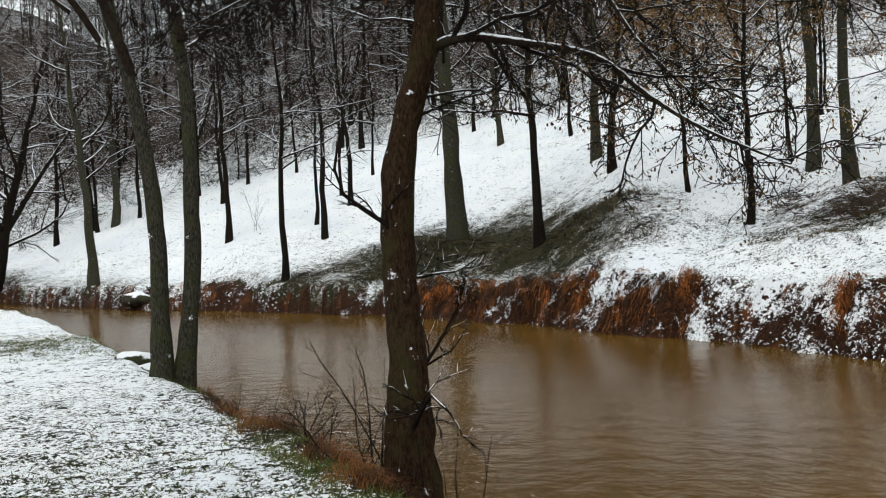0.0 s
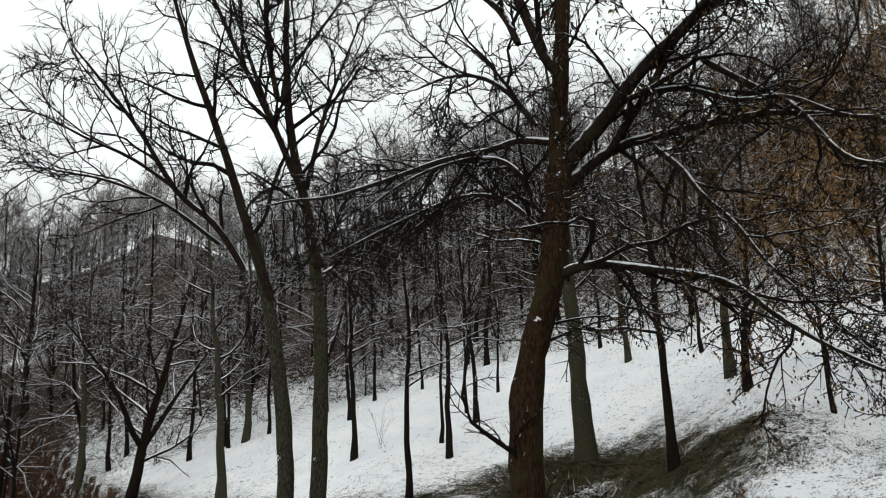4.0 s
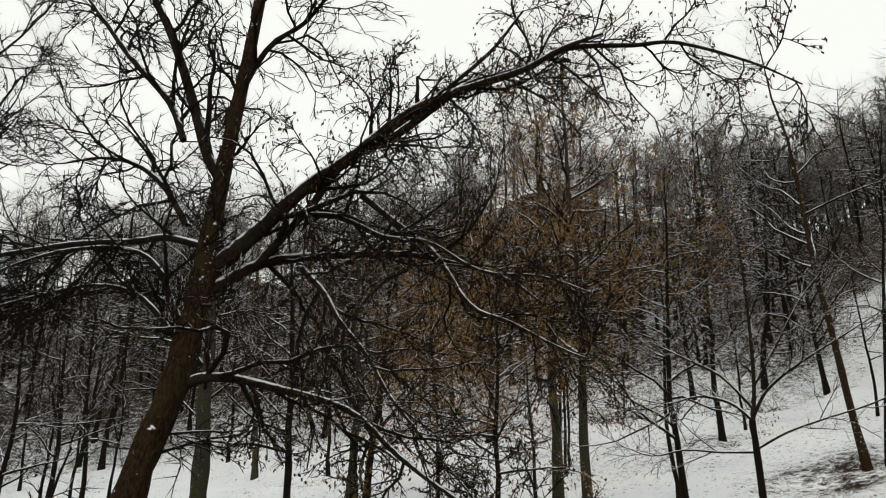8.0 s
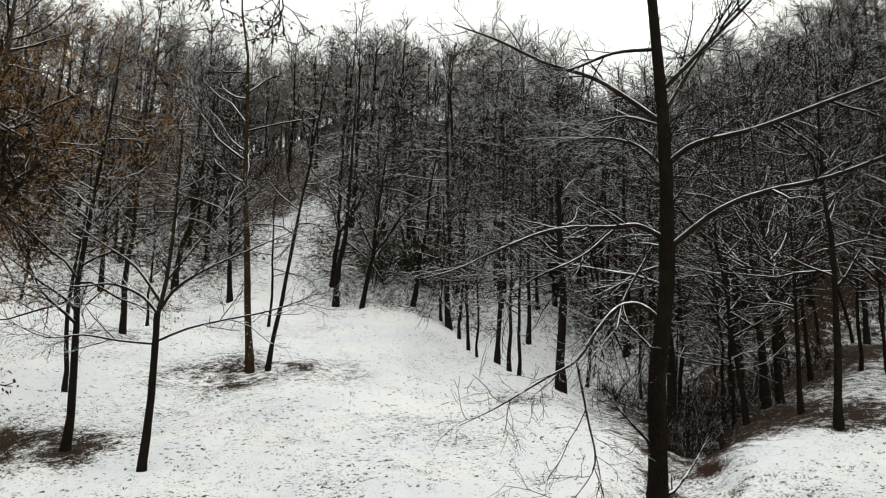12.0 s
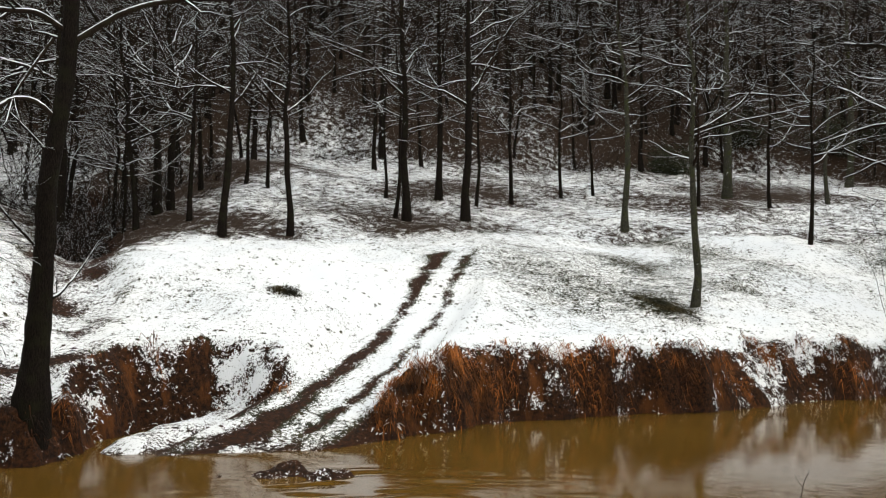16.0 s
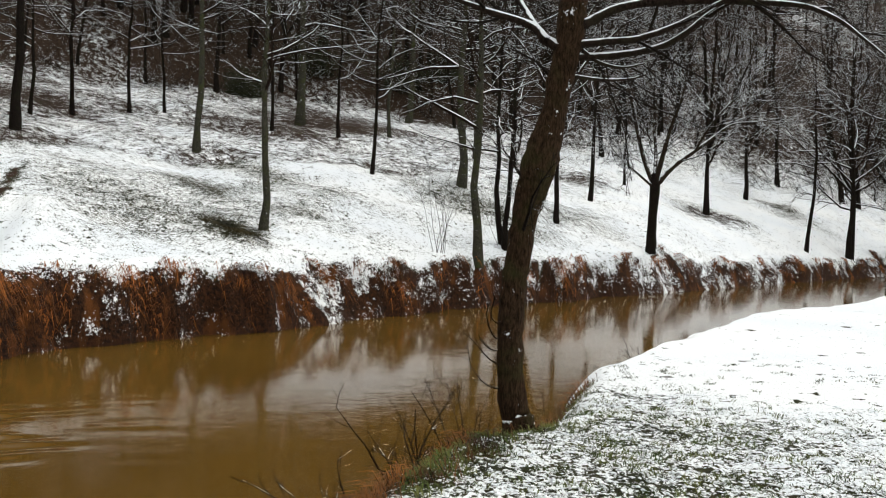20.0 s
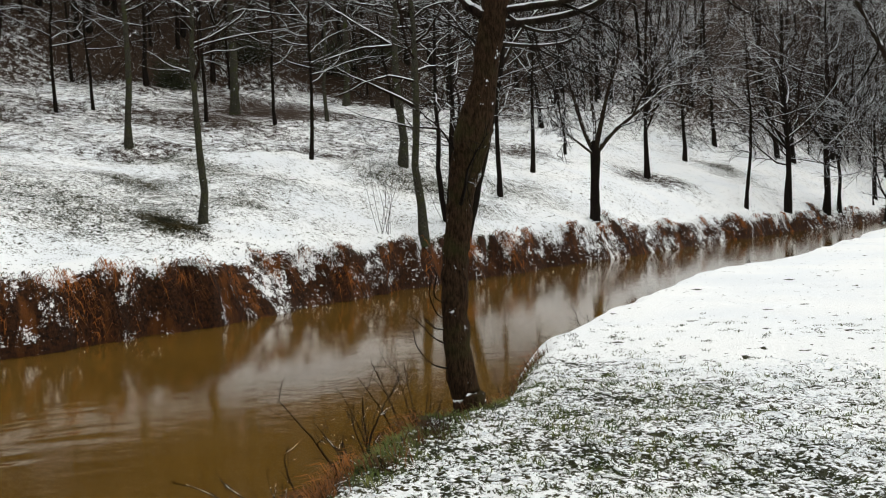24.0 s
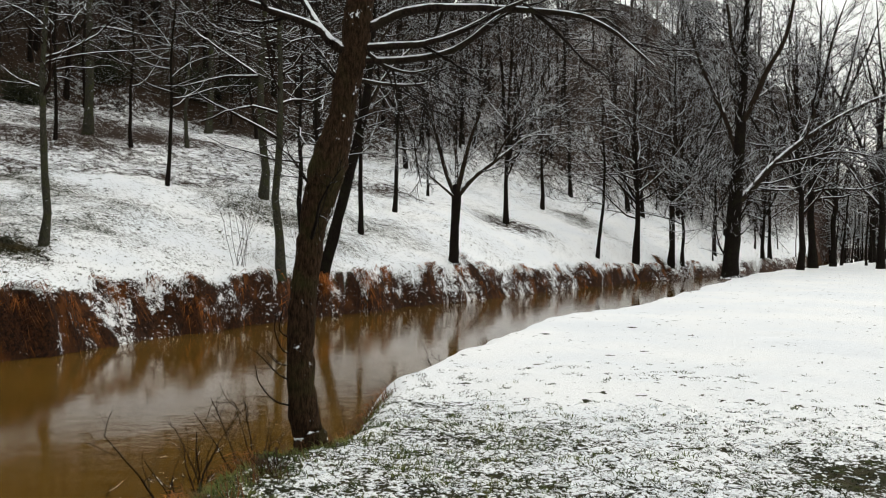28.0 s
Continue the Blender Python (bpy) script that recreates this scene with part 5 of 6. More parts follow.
tree(615, 26.6, -60.5, 0.24, "crown", "dark leafless tree on the near bank downstream", "near bank trees", BARK_DARK, 18)
tree(616, 31.0, -78.0, 0.24, "crown", "dark leafless tree on the near bank downstream", "near bank trees", BARK_DARK, 18)
tree(611, 16.4, 28.3, 0.09, "tall", "one of two slim dark trees standing close together", "", BARK_DARK, 10, (-0.03, 0))
tree(612, 23.6, 27.4, 0.15, "tall", "leaning slim tree of a pair in a patch of bare ground", "meadow pair", BARK_BROWN, 19, (-0.12, 0.02))
tree(613, 24.0, 26.9, 0.10, "tall", "leaning slim tree of a pair in a patch of bare ground", "meadow pair", BARK_DARK, 15, (0.13, -0.06))


# ---- woods on the slopes ----
def in_woods(rng, lo, hi, count, side=(-162, 60)):
    """Places in the wood between shares lo and hi of the way from the meadow's top to the ridge."""
    out = []
    while len(out) < count:
        bearing = rng.uniform(*side)
        foot, ridge = np.interp(bearing, TABLE[:, 0], TABLE[:, 5]), np.interp(bearing, TABLE[:, 0], TABLE[:, 7])
        r = foot + (ridge - foot) * rng.uniform(lo, hi)
        x, y = -math.sin(math.radians(bearing)) * r, math.cos(math.radians(bearing)) * r
        if -45.5 < bearing < -39.5 and r < foot + 24:
            continue  # the snowy clearing runs up here
        if all((x - a) ** 2 + (y - b) ** 2 > 3.0 for a, b in out[-60:]):
            out.append((x, y))
    return out


def in_gully(rng, count):
    """Places in the brushwood that fills the gully's upper part."""
    out = []
    for _ in range(count):
        k = rng.random()
        x = 28.5 + 20 * k + rng.normal() * 0.6
        y = np.interp(x, [p[0] for p in GULLY], [p[1] for p in GULLY])
        out.append((x, y + rng.normal() * (0.6 + 2.6 * k)))
    return out


def heights(places):
    """The places with the ground's height."""
    p = np.array(places, float)
    return np.column_stack([p, ground(p[:, 0], p[:, 1])])


def strewn(rng, masters, places, low, high, grow=None):
    """Copies of masters (arrays) at places, turned and scaled at random, joined."""
    verts, faces, skins, n = [], [], [], 0
    for x, y, z in heights(places):
        v, f, skin = masters[int(rng.integers(len(masters)))]
        a, s = rng.uniform(0, 6.283), rng.uniform(low, high) * (grow(math.hypot(x, y)) if grow else 1)
        turn = np.array([[math.cos(a), -math.sin(a), 0], [math.sin(a), math.cos(a), 0], [0, 0, 1]]) * s
        verts.append(v @ turn.T + np.array([x, y, z]))
        faces.append(f + n)
        skins.append(skin)
        n += len(v)
    return np.concatenate(verts), np.concatenate(faces), np.concatenate(skins)


def build_woods():
    rng = np.random.default_rng(77)
    masters = []
    for number, (kind, height, radius) in enumerate([("layered", 14, 0.16), ("pole", 12, 0.10), ("layered", 16, 0.2), ("young", 9, 0.08), ("layered", 12, 0.11), ("spread", 13, 0.17), ("young", 7, 0.06)]):
        trunk, crown = grown(np.random.default_rng(900 + number), height, radius, kind, (rng.normal() * 0.03, rng.normal() * 0.03), 6, 0.9, 0.012, far=1)
        masters.append((trunk.mesh("trunk", BARK_DARK), crown.mesh("crown", CROWN)))
    # the edge of the wood: trees of their own, the last of them too far in to tell apart
    first = {}
    edge = in_woods(rng, -0.06, 0.10, 125) + in_gully(rng, 24)[::2]
    for x, y, z in heights(edge):
        number = int(rng.integers(len(masters)))
        turn = pose(x, y, z, rng.normal() * 2.5, rng.normal() * 2.5, rng.uniform(0, 360))
        if number not in first:
            ob = tagged(new("tree"), "dark leafless woodland tree dusted with snow on the slope", "tree", "woodland trees")
            ob.matrix_basis = turn
            part("trunk", masters[number][0], ob)
            part("crown", masters[number][1], ob, "", "stuff")
            first[number] = ob
        else:
            copy_thing(first[number], turn)
    # far trees on the flats downstream
    flats = []
    for _ in range(30):
        bearing, r = math.radians(rng.uniform(-162, -145)), rng.uniform(75, 130)
        flats.append((-math.sin(bearing) * r, math.cos(bearing) * r))
    for x, y, z in heights(flats):
        if z > WATER + 0.5:
            copy_thing(first[int(rng.choice(list(first)))], pose(x, y, z, 0, 0, rng.uniform(0, 360)))
    # the depth of the wood, layered snowy trees below and wide crowns along the ridge: too many to count
    low, high, scrub = [], [], []
    for number, (kind, height, radius) in enumerate([("layered", 13, 0.15), ("layered", 15, 0.17), ("layered", 11, 0.12), ("vase", 15, 0.19), ("vase", 18, 0.22), ("vase", 16, 0.16), ("thicket", 11, 0.11), ("thicket", 9, 0.09)]):
        trunk, crown = grown(np.random.default_rng(950 + number), height, radius, kind, (rng.normal() * 0.02, rng.normal() * 0.02), 4, 1.0, 0.022 if number < 3 else 0.034, far=2)
        (low if number < 3 else high if number < 6 else scrub).append((trunk.arrays(), crown.arrays()))
    slope = in_woods(rng, 0.06, 0.2, 130) + in_woods(rng, 0.16, 0.72, 420) + in_woods(rng, 0.05, 0.45, 110, (-120, -72)) + in_woods(rng, 0.0, 0.7, 110, (-162, -144)) + in_woods(rng, 0.06, 0.5, 100, (-80, -52))
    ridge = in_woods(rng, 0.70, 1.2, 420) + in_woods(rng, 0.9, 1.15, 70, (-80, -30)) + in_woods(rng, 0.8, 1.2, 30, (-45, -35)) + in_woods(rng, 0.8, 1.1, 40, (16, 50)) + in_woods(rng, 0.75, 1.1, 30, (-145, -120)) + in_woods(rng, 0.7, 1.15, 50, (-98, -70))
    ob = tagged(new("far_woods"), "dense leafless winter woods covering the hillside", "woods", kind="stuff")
    # ridge and scrub wear the haze-paled bark, the slope below its own dark one
    for places, kinds, seed, twigs, least, most in ((slope, low, 61, (SNOWY_LIMB, SNOWY_TWIG), 0.85, 1.2), (ridge, high, 62, HAZY_CANOPY, 0.62, 0.92), (in_woods(rng, 0.84, 1.06, 400) + in_woods(rng, 0.8, 1.05, 40, (-50, -36)) + in_woods(rng, 0.92, 1.08, 36, (-46, -38)) + in_woods(rng, 0.85, 1.05, 60, (18, 46)), scrub, 63, HAZY_CANOPY, 0.6, 0.9)):
        for index, name, mat in ((0, "timber", BARK_DARK if kinds is low else HAZY_BARK), (1, "canopy", twigs)):
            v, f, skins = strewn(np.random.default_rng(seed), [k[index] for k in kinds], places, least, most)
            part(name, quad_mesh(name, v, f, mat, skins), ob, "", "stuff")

    # undergrowth under the trees
    bushes = []
    for number in range(4):
        g, wood = np.random.default_rng(980 + number), Wood()
        for _ in range(10):
            way = np.array([g.normal() * 0.9, g.normal() * 0.9, 1.0])
            p = wander(g, (g.normal() * 0.35, g.normal() * 0.35, -0.1), way, g.uniform(0.8, 2.2), 3, 0.3, -0.12)
            rad = np.linspace(0.018, 0.006, 4)
            wood.tube(p, rad, 3)
            branch_out(g, wood, p, rad, [(6, 0.25, 0.7, 0.8, 0.2, 0.0, 1, 3, 0.008)])
        bushes.append(wood.arrays())
    places = in_woods(rng, -0.03, 0.26, 420) + in_gully(rng, 120) + in_woods(rng, -0.05, 0.07, 110, (-36, 14)) + in_woods(rng, -0.03, 0.2, 110, (8, 36))
    v, f, skins = strewn(rng, bushes, places, 0.6, 1.5, lambda r: 1 + 1.6 * (r > 95))
    tagged(new("undergrowth", quad_mesh("undergrowth", v, f, FAR_TWIG)), "dark leafless brushwood at the foot of the woods", "undergrowth", kind="stuff")


build_woods()


# ---- grass, shoots and stones on the banks ----
def blades(rng, base, out, length, width, mat, name, rise=0.3, fall=0.8, reach=0.35):
    """Many narrow grass blades; out is the way each one leans, rise and fall its height at the middle and the tip, in lengths."""
    n = len(base)
    side = np.column_stack([-out[:, 1], out[:, 0], np.zeros(n)]) + 0.3 * rng.standard_normal((n, 3))
    side *= (width / (np.linalg.norm(side, axis=1) + 1e-9))[:, None]
    up = np.array([0, 0, 1.0])
    mid = base + out * (length * reach * 0.45)[:, None] + up * (length * rise)[:, None]
    tip = base + out * (length * reach)[:, None] + up * (length * -fall)[:, None]
    v = np.stack([base - side, base + side, mid - side * 0.8, mid + side * 0.8, tip - side * 0.2, tip + side * 0.2], 1).reshape(-1, 3)
    k = np.arange(n)[:, None] * 6
    f = np.concatenate([k + np.array([[0, 1, 3, 2]]), k + np.array([[2, 3, 5, 4]])])
    return quad_mesh(name, v, f, mat)


def along_bank(rng, points, count, lo, hi, inland_left, reach=90.0):
    """Random places beside a bank line, more of them near the eye; with the way towards the water."""
    pts = np.array(points, float)
    a, b = pts[:-1], pts[1:]
    size = np.linalg.norm(b - a, axis=1)
    near = size / np.maximum(6.0, np.linalg.norm((a + b) / 2, axis=1)) ** 1.1 * (np.linalg.norm((a + b) / 2, axis=1) < reach)
    pick = rng.choice(len(size), count, p=near / near.sum())
    k = rng.random(count)[:, None]
    inland = np.column_stack([-(b - a)[pick, 1], (b - a)[pick, 0]]) / size[pick, None] * (1 if inland_left else -1)
    p = a[pick] + (b - a)[pick] * k + inland * rng.uniform(lo, hi, count)[:, None]
    z = ground(p[:, 0], p[:, 1])
    out = -inland + 0.5 * rng.standard_normal((count, 2))
    out = np.column_stack([out / np.linalg.norm(out, axis=1)[:, None], np.zeros(count)])
    return np.column_stack([p, z]), out


def tussocks(rng, centre, out, per, spread, stray):
    """Blades in tufts: each centre gives per blades round about it."""
    n = len(centre) * per
    base, out = np.repeat(centre, per, 0), np.repeat(out, per, 0)
    base = base + rng.standard_normal((n, 3)) * np.array([spread, spread, 0])
    base[:, 2] = ground(base[:, 0], base[:, 1]) - 0.01
    out = out + stray * rng.standard_normal((n, 3)) * np.array([1, 1, 0])
    return base, out / np.linalg.norm(out, axis=1)[:, None]


def build_grass():
    rng = np.random.default_rng(5)
    # tufts hanging over the far bank, none where the snow has slid
    centre, out = along_bank(rng, FAR_BANK, 7000, -0.4, 1.6, True)
    gap, steep = bank_gap(centre[:, 0], centre[:, 1])
    x, y = centre[:, 0], centre[:, 1]
    keep = (gap > 0.06 * steep) & (gap < 0.68 * steep) & (along(TRACK, x, y)[0] > 1.0) & (along(APRON, x, y)[0] > 0.9) & (bank_snow(x, y) + 0.3 * rng.standard_normal(len(x)) < 0.5)
    bearing = np.degrees(np.arctan2(-x, y))
    keep &= rng.random(len(x)) < (0.16 + 0.84 * (ripple(x, y, 0.75, 1.0) > 0.0)) * (1 - 0.7 * smooth(-2, 6, bearing)) * smooth(-0.1, 0.42, gap / steep) * np.where((y > 4.2) & (y < 7.5) & (x > 12), 0.3, 1.0)
    base, out = tussocks(rng, centre[keep], out[keep], 20, 0.09, 0.5)
    base[:, 2] += rng.uniform(0, 0.08, len(base))
    n = len(base)
    far = np.clip(np.linalg.norm(base[:, :2], axis=1) / 22, 0.7, 2.5)
    low = 1 - 0.5 * smooth(-4, 6, np.degrees(np.arctan2(-base[:, 0], base[:, 1])))
    tuft = np.repeat(rng.uniform(0.45, 1.5, n // 20), 20)
    size = rng.uniform(0.16, 0.50, n) * tuft * low * (1.0 + 0.6 * ripple(base[:, 0], base[:, 1], 0.6, 3.0))
    tagged(new("bank_grass", blades(rng, base, out, size, 0.008 * far, RUST_GRASS, "bank_grass", 0.22, 0.50, 0.80)),
           "rust-brown dry grass hanging over the far river bank", "grass", kind="stuff")
    # snow caught in it
    centre, out = along_bank(rng, FAR_BANK, 3600, -0.5, 1.8, True)
    x, y = centre[:, 0], centre[:, 1]
    gap, steep = bank_gap(x, y)
    keep = (gap > -0.1 * steep) & (gap < 0.8 * steep) & (bank_snow(x, y) + 0.25 * rng.standard_normal(len(x)) > 0.45) & (along(TRACK, x, y)[0] > 1.3)
    base, out = tussocks(rng, centre[keep], out[keep], 9, 0.09, 0.9)
    n = len(base)
    base[:, 2] += rng.uniform(0.01, 0.06, n)
    far = np.clip(np.linalg.norm(base[:, :2], axis=1) / 22, 0.7, 2.0)
    tagged(new("clinging_snow", blades(rng, base, out, rng.uniform(0.05, 0.17, n), rng.uniform(0.008, 0.028, n) * far, SNOW, "clinging_snow", 0.12, 0.25, 0.9)),
           "flecks of snow caught in the dry bank grass", "snow", kind="stuff")
    # dry grass and fresh grass along the near water's edge
    centre, out = along_bank(rng, NEAR_BANK, 9000, -1.5, 0.1, False, 16)
    x, y = centre[:, 0], centre[:, 1]
    clump = np.zeros(len(x), bool)
    for cx, cy, size in ((5.0, -2.6, 1.2), (6.0, -4.0, 0.6), (-1.9, 9.3, 1.3), (-1.0, 8.0, 0.9), (-0.3, 6.7, 0.9), (0.3, 5.6, 0.7), (7.6, -5.6, 0.5), (10.4, -9.4, 0.7)):
        clump |= (np.hypot(x - cx, y - cy) < size) & (ripple(x, y, 0.3, cx) > -0.1) & (centre[:, 2] > WATER - 0.05)
    base, out = tussocks(rng, centre[clump], out[clump], 12, 0.06, 1.2)
    n = len(base)
    tagged(new("bank_grass", blades(rng, base, out, rng.uniform(0.06, 0.30, n), np.full(n, 0.0028), EDGE_GRASS, "bank_grass", 0.42, -0.35, 0.65)),
           "rust-brown dry grass along the near water's edge", "grass", kind="stuff")
    centre, out = along_bank(rng, NEAR_BANK, 4600, -0.75, 0.15, False, 16)
    x, y = centre[:, 0], centre[:, 1]
    green = (ripple(x, y, 0.25, 3.0) > -0.1) & ((ripple(x, y, 0.9, 2.0) > 0.3) | (np.hypot(x + 0.6, y - 6.6) < 2.4) | (np.hypot(x + 2.8, y - 10.6) < 1.0) | (np.hypot(x - 5.4, y + 3.4) < 1.3) | (np.hypot(x - 7.2, y + 5.4) < 0.8)) & (centre[:, 2] > -0.45)
    base, out = tussocks(rng, centre[green], out[green], 12, 0.05, 1.5)
    n = len(base)
    tagged(new("bank_grass", blades(rng, base, out, rng.uniform(0.03, 0.13, n), np.full(n, 0.003), GREEN_GRASS, "bank_grass", 0.45, -0.5, 0.6)),
           "fresh green grass on the edge of the near bank", "grass", kind="stuff")
    # tufts that poke through the thin snow of the lawn
    count = 30000
    r, bearing = 2.5 + 10 * rng.random(count) ** 1.3, rng.uniform(math.radians(-172), math.radians(48), count)
    x, y = -np.sin(bearing) * r, np.cos(bearing) * r
    bald = spot(x, y, 2.9, -6.0, 0.9) + spot(x, y, 5.2, -4.6, 1.3)
    keep = (beyond(NEAR_BANK, NEAR_LAND, x, y) > 0.02) & (ripple(x, y, 0.16, 3.0) + 0.6 * ripple(x, y, 0.9, 1.0) + 0.6 * bald - 0.55 * smooth(6, 12, r) + 0.25 * rng.standard_normal(count) > 0.12)
    a = rng.uniform(0, 6.283, keep.sum())
    centre = np.column_stack([x[keep], y[keep], np.zeros(keep.sum())])
    base, out = tussocks(rng, centre, np.column_stack([np.cos(a), np.sin(a), np.zeros(len(a))]), 9, 0.026, 0.8)
    n = len(base)
    tagged(new("lawn_grass", blades(rng, base, out, rng.uniform(0.02, 0.06, n), np.full(n, 0.0045), LAWN_GRASS, "lawn_grass", 0.4, -0.5, 0.8)),
           "short winter grass poking through thin snow", "grass", kind="stuff")
    for cx, cy, spread, k in ((5.7, -4.7, 0.9, 420), (4.6, -3.9, 0.8, 300), (-1.6, 5.6, 1.5, 420)):
        centre = np.column_stack([cx + spread * rng.standard_normal(k), cy + spread * rng.standard_normal(k), np.zeros(k)])
        centre = centre[(beyond(NEAR_BANK, NEAR_LAND, centre[:, 0], centre[:, 1]) > 0.0) & (ripple(centre[:, 0], centre[:, 1], 0.3, 5.0) > -0.2)]
        a = rng.uniform(0, 6.283, len(centre))
        base, out = tussocks(rng, centre, np.column_stack([np.cos(a), np.sin(a), np.zeros(len(a))]), 10, 0.03, 0.8)
        n = len(base)
        tagged(new("lawn_grass", blades(rng, base, out, rng.uniform(0.025, 0.075, n), np.full(n, 0.0036), GREEN_GRASS, "lawn_grass", 0.45, -0.6, 0.7)),
               "fresh green grass poking through thin snow", "grass", kind="stuff")
    # lumps of snow held up by that grass
    count = 90000
    r, bearing = 2.6 + 6.5 * rng.random(count) ** 1.2, rng.uniform(math.radians(-165), math.radians(46), count)
    x, y = -np.sin(bearing) * r, np.cos(bearing) * r
    keep = (beyond(NEAR_BANK, NEAR_LAND, x, y) > -0.1) & (ripple(x, y, 0.3, 2.0) + 0.6 * rng.standard_normal(count) > 0.25)
    x, y = x[keep], y[keep]
    n = len(x)
    size = 0.006 + 0.013 * rng.random(n) ** 1.6
    a = rng.uniform(0, 6.283, n)
    corner = np.array([(1, 0, 0), (0.2, 0.9, 0.1), (-1.1, 0.2, 0), (-0.1, -1, 0.1), (0, 0, 0.75), (0, 0, -0.5)]) * (1 + 0.35 * rng.standard_normal((n, 6, 1)))
    corner = corner * size[:, None, None] * np.array([1.6, 1.0, 0.7])
    c, s = np.cos(a)[:, None], np.sin(a)[:, None]
    v = np.stack([corner[..., 0] * c - corner[..., 1] * s + x[:, None], corner[..., 0] * s + corner[..., 1] * c + y[:, None], corner[..., 2] + (ground(x, y) + 0.4 * size)[:, None]], 2).reshape(-1, 3)
    f = np.array([(0, 1, 4, 4), (1, 2, 4, 4), (2, 3, 4, 4), (3, 0, 4, 4), (1, 0, 5, 5), (2, 1, 5, 5), (3, 2, 5, 5), (0, 3, 5, 5)])
    f = (f[None] + np.arange(n)[:, None, None] * 6).reshape(-1, 4)
    tagged(new("snow_lumps", quad_mesh("snow_lumps", v, f, SNOW)), "small lumps of wet snow on the short grass", "snow", kind="stuff")
    k = 900
    centre = np.column_stack([-8.0 + 1.7 * rng.standard_normal(k), 16.0 + 1.4 * rng.standard_normal(k), np.zeros(k)])
    centre = centre[beyond(NEAR_BANK, NEAR_LAND, centre[:, 0], centre[:, 1]) > 0.1]
    a = rng.uniform(0, 6.283, len(centre))
    base, out = tussocks(rng, centre, np.column_stack([np.cos(a), np.sin(a), np.zeros(len(a))]), 8, 0.05, 0.8)
    n = len(base)
    tagged(new("lawn_grass", blades(rng, base, out, rng.uniform(0.04, 0.10, n), np.full(n, 0.006), GREEN_GRASS, "lawn_grass", 0.4, -0.4, 0.9)),
           "green grass thawed clear of snow on the lawn", "grass", kind="stuff")
    # single tufts sticking out of the snow on the meadow, in drifts
    count = 15000
    r, bearing = 15 + 34 * rng.random(count) ** 1.2, rng.uniform(math.radians(-146), math.radians(22), count)
    x, y = -np.sin(bearing) * r, np.cos(bearing) * r
    keep = (bank_gap(x, y)[0] > 0.6) & (0.7 * ripple(x, y, 2.1, 3.0) + 0.5 * ripple(x, y, 0.6, 1.0) + 0.5 * ripple(x, y, 6.0, 2.0) + 0.5 * rng.standard_normal(count) > 0.35) & (along(TRACK, x, y)[0] > 0.8)
    a = rng.uniform(0, 6.283, keep.sum())
    centre = np.column_stack([x[keep], y[keep], np.zeros(keep.sum())])
    base, out = tussocks(rng, centre, np.column_stack([np.cos(a), np.sin(a), np.zeros(len(a))]), 5, 0.025, 0.8)
    n = len(base)
    tagged(new("meadow_grass", blades(rng, base, out, rng.uniform(0.04, 0.09, n), np.full(n, 0.012), LAWN_GRASS, "meadow_grass", 0.5, -0.5, 0.7)),
           "dark tufts of winter grass sticking out of the snow", "grass", kind="stuff")
    # rough grass on the bare places across the river
    centre = []
    for cx, cy, size, squash, turn, depth in BARE[:9]:
        k = int(260 * size * max(squash, 0.4))
        u, v = rng.standard_normal(k) * size * 0.55, rng.standard_normal(k) * size * 0.55 * squash
        c, s = math.cos(turn), math.sin(turn)
        centre.append(np.column_stack([cx + u * c - v * s, cy + u * s + v * c, np.zeros(k)]))
    centre = np.concatenate(centre)
    centre = centre[beyond(FAR_BANK, FAR_LAND, centre[:, 0], centre[:, 1]) > 0.3]
    a = rng.uniform(0, 6.283, len(centre))
    base, out = tussocks(rng, centre, np.column_stack([np.cos(a), np.sin(a), np.zeros(len(a))]), 7, 0.06, 0.8)
    n = len(base)
    tagged(new("meadow_grass", blades(rng, base, out, rng.uniform(0.05, 0.18, n), np.full(n, 0.010), DRY_GRASS, "meadow_grass", 0.35, -0.3, 0.9)),
           "olive and tan winter grass on thawed patches of meadow", "grass", kind="stuff")


build_grass()


def shrub(seed, x, y, stems_count, height, label, spread=0.5, lean=(0, 0)):
    """A few thin bare stems with side twigs."""
    rng = np.random.default_rng(seed)
    ob = tagged(new("shrub"), label, "shrub")
    ob.location = (x, y, ground_at(x, y))
    for _ in range(stems_count):
        wood = Wood()
        way = np.array([rng.normal() * spread + lean[0], rng.normal() * spread + lean[1], 1.0])
        p = wander(rng, (rng.normal() * 0.08, rng.normal() * 0.08, -0.1), way, height * rng.uniform(0.6, 1.1), 7, 0.10, 0.02)
        rad = np.linspace(0.009, 0.003, 8)
        wood.tube(p, rad, 5)
        branch_out(rng, wood, p, rad, [(4, 0.3, height * 0.35, 0.7, 0.15, 0.03, 4, 3, 0.003), (2, 0.3, height * 0.15, 0.7, 0.2, 0.0, 2, 3, 0.002)])
        part("stem", wood.mesh("stem", BARE_TWIG), ob)


shrub(31, -0.55, 6.6, 5, 1.3, "bare thin shoots round the foot of a riverside tree", 0.3, (-0.25, 0))
shrub(32, 0.0, 6.7, 6, 1.3, "bare thin shoots round the foot of a riverside tree", 0.25, (0.2, 0))
shrub(33, -1.9, 8.9, 6, 0.8, "bare dark brush at the water's edge", 0.6, (0.3, 0))
shrub(34, -1.3, 7.9, 6, 0.7, "bare dark brush at the water's edge", 0.6, (0.3, 0))
shrub(35, -2.4, 10.0, 5, 0.7, "bare dark brush at the water's edge", 0.6, (0.3, 0))
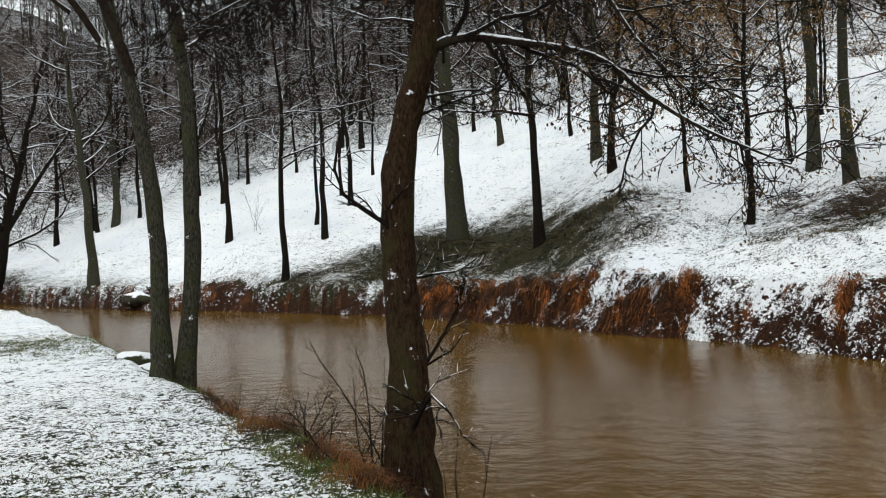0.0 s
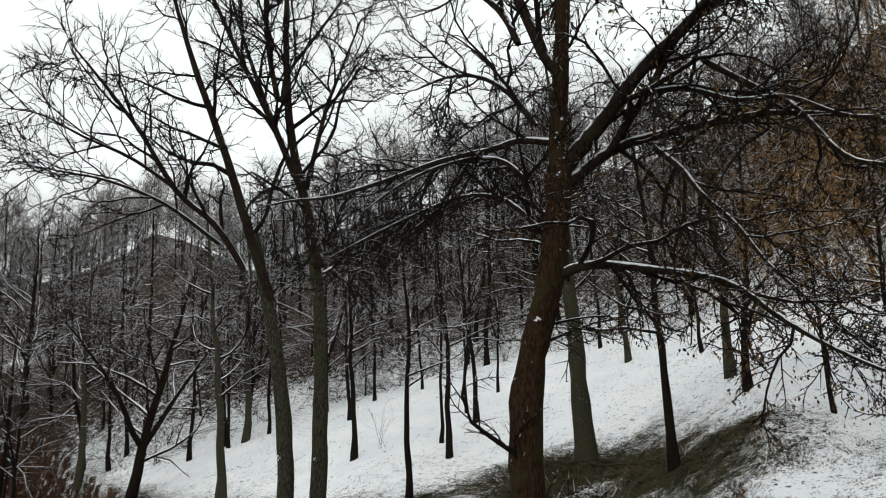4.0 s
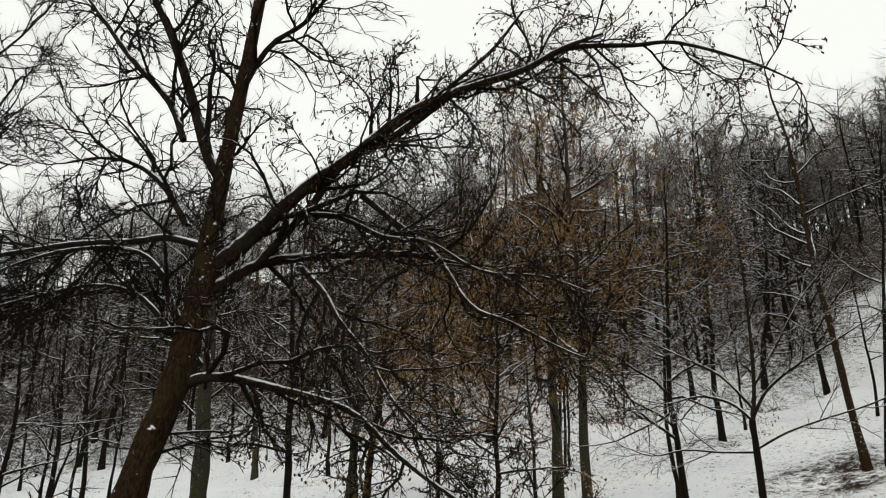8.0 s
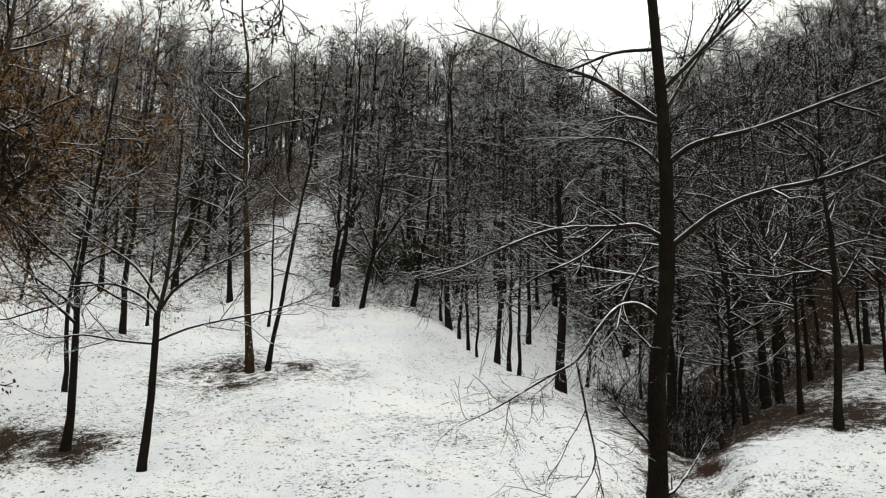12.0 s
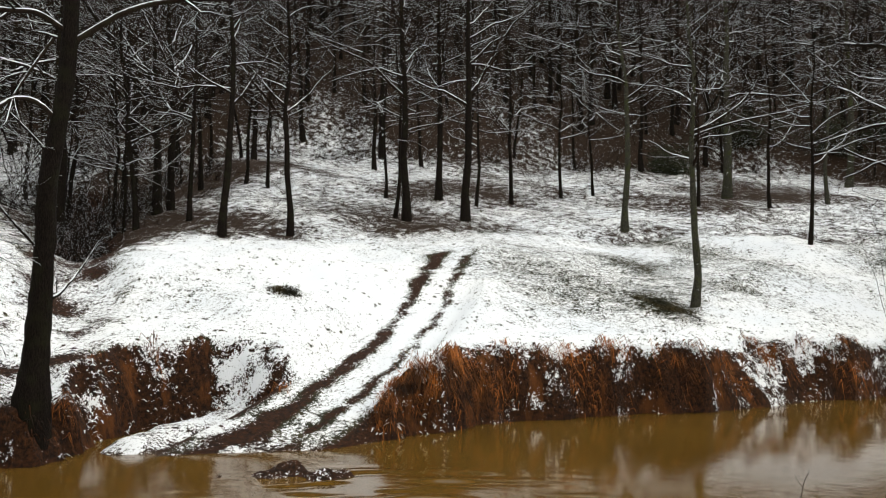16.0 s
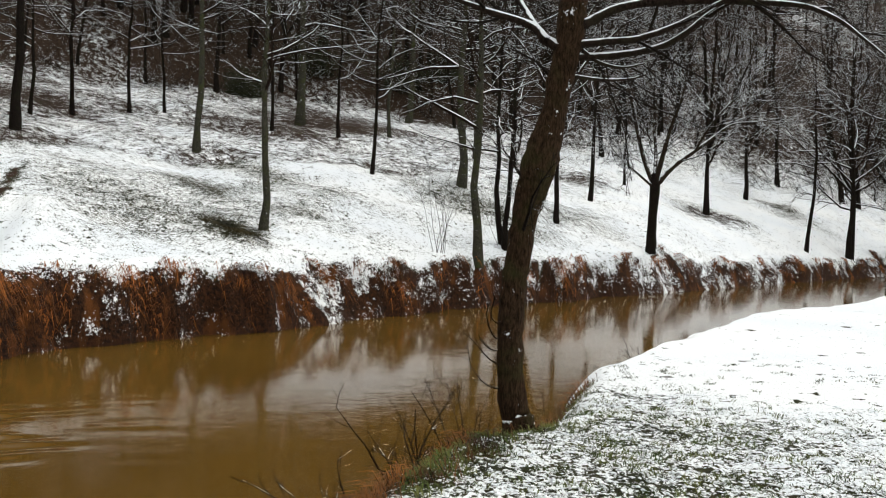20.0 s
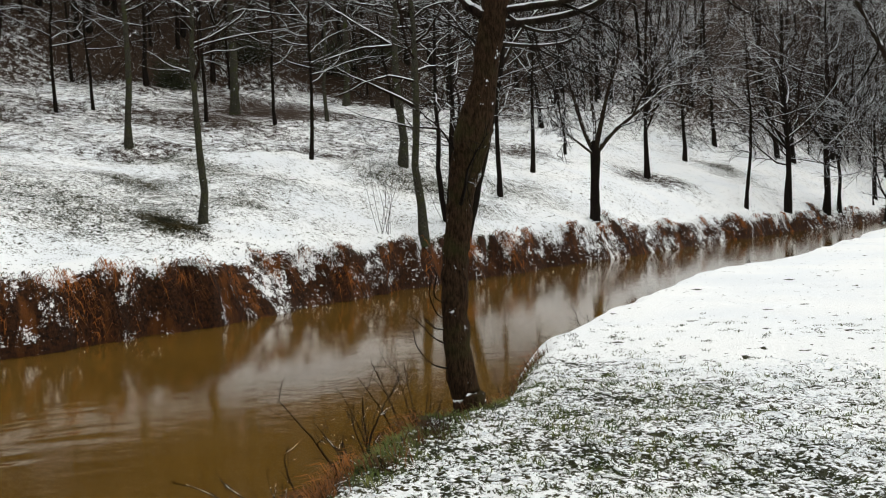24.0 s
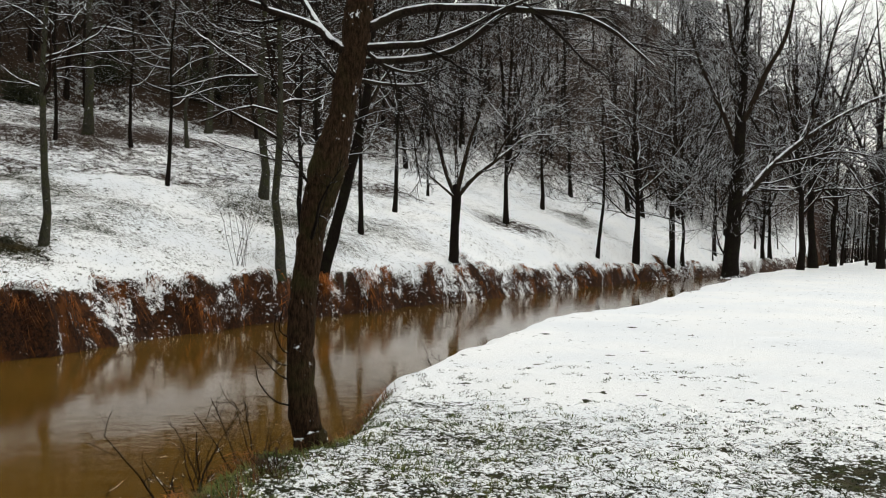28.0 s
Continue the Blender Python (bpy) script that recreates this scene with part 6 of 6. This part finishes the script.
shrub(36, 5.9, -3.0, 4, 1.0, "thin bare twigs reaching over the water", 0.5, (0.3, 0.5))
shrub(37, 5.4, -2.6, 4, 0.9, "thin bare twigs reaching over the water", 0.5, (0.4, 0.4))
shrub(38, 6.2, -3.6, 6, 1.1, "bare shoots at the foot of the crooked tree", 0.3, (0.1, 0.1))
shrub(39, 10.6, -9.2, 8, 0.9, "bare dark bush on the near bank's edge", 0.7, (0.2, 0.2))
shrub(40, 8.6, -6.0, 4, 0.7, "thin bare twigs on the near bank's edge", 0.5, (0.2, 0.3))
shrub(44, 5.2, -2.2, 5, 0.7, "bare dark twigs leaning out over the water", 0.7, (0.5, 0.4))
shrub(45, 6.9, -4.5, 5, 0.8, "bare dark twigs leaning out over the water", 0.6, (0.4, 0.5))
shrub(46, 9.6, -7.9, 6, 0.7, "bare dark bush on the near bank's edge", 0.7, (0.3, 0.3))
shrub(47, -0.9, 7.9, 7, 0.6, "bare dark brush at the water's edge", 0.7, (0.3, 0))
shrub(48, 0.4, 5.9, 7, 0.6, "bare dark brush at the water's edge", 0.7, (0.3, 0.1))
shrub(41, -9.5, 45.6, 5, 2.4, "leafless young bush on the meadow", 0.25)
shrub(42, 24.2, -12.6, 8, 3.4, "tall bare bush on the far bank", 0.22)
shrub(43, 26.0, -16.0, 6, 3.0, "tall bare bush on the far bank", 0.22)


def evergreen(seed, x, y, width, height):
    """A dense dark bush: stems under many small leaves, uneven in outline."""
    rng = np.random.default_rng(seed)
    ob = tagged(new("evergreen_bush"), "dense dark evergreen thicket at the edge of the woods", "bush", "evergreen thickets")
    ob.location = (x, y, ground_at(x, y))
    wood, tips = Wood(), []
    for _ in range(16):
        way = np.array([rng.normal() * width / height, rng.normal() * width / height, 1.0])
        p = wander(rng, (rng.normal() * width * 0.2, rng.normal() * width * 0.2, -0.1), way, height * rng.uniform(0.5, 1.05), 5, 0.15, 0.0)
        rad = np.linspace(0.03, 0.01, 6)
        wood.tube(p, rad, 4)
        branch_out(rng, wood, p, rad, [(9, 0.1, height * 0.4, 0.9, 0.2, 0.0, 3, 3, 0.008)], tips)
    part("brushwood", wood.mesh("brushwood", BARK_DARK), ob, "", "stuff")
    spots = np.repeat(np.concatenate(tips), 5, 0)
    v, f = leaf_mesh(rng, spots + rng.standard_normal(spots.shape) * 0.25, 3, 0.16, 0.5)
    part("foliage", quad_mesh("foliage", v, f, EVERGREEN), ob, "small dark green leaves", "stuff")


evergreen(51, 44.9, 39.6, 1.6, 4.2)
evergreen(52, 47.2, 38.0, 1.5, 3.4)
evergreen(53, 60.5, -27.5, 2.2, 3.2)
evergreen(54, 61.2, -32.3, 2.0, 2.6)
evergreen(55, 61.6, -21.7, 2.4, 3.4)
evergreen(56, 58.5, -15.5, 1.6, 2.2)


def stone(seed, x, y, size, label):
    rng = np.random.default_rng(seed)
    bm = bmesh.new()
    bmesh.ops.create_icosphere(bm, subdivisions=3, radius=1)
    for v in bm.verts:
        k = 1 + 0.22 * noise.noise(v.co * 1.6 + Vector((seed, 0, 0))) + 0.08 * noise.noise(v.co * 5)
        v.co = Vector((v.co.x * size * 1.3 * k, v.co.y * size * k, v.co.z * size * 0.6 * k))
    for f in bm.faces:
        f.smooth = True
    me = bpy.data.meshes.new("stone")
    bm.to_mesh(me)
    bm.free()
    me.materials.append(BARK_GREY)
    ob = tagged(new("stone", me), label, "stone")
    ob.location = (x, y, ground_at(x, y) + size * 0.15)


stone(1, -13.6, 39.3, 0.55, "grey boulder capped with snow at the waterline")
stone(2, -4.75, 13.45, 0.26, "small stone with a cap of snow beside the tree")
stone(3, -4.35, 12.9, 0.2, "small stone with a cap of snow beside the tree")
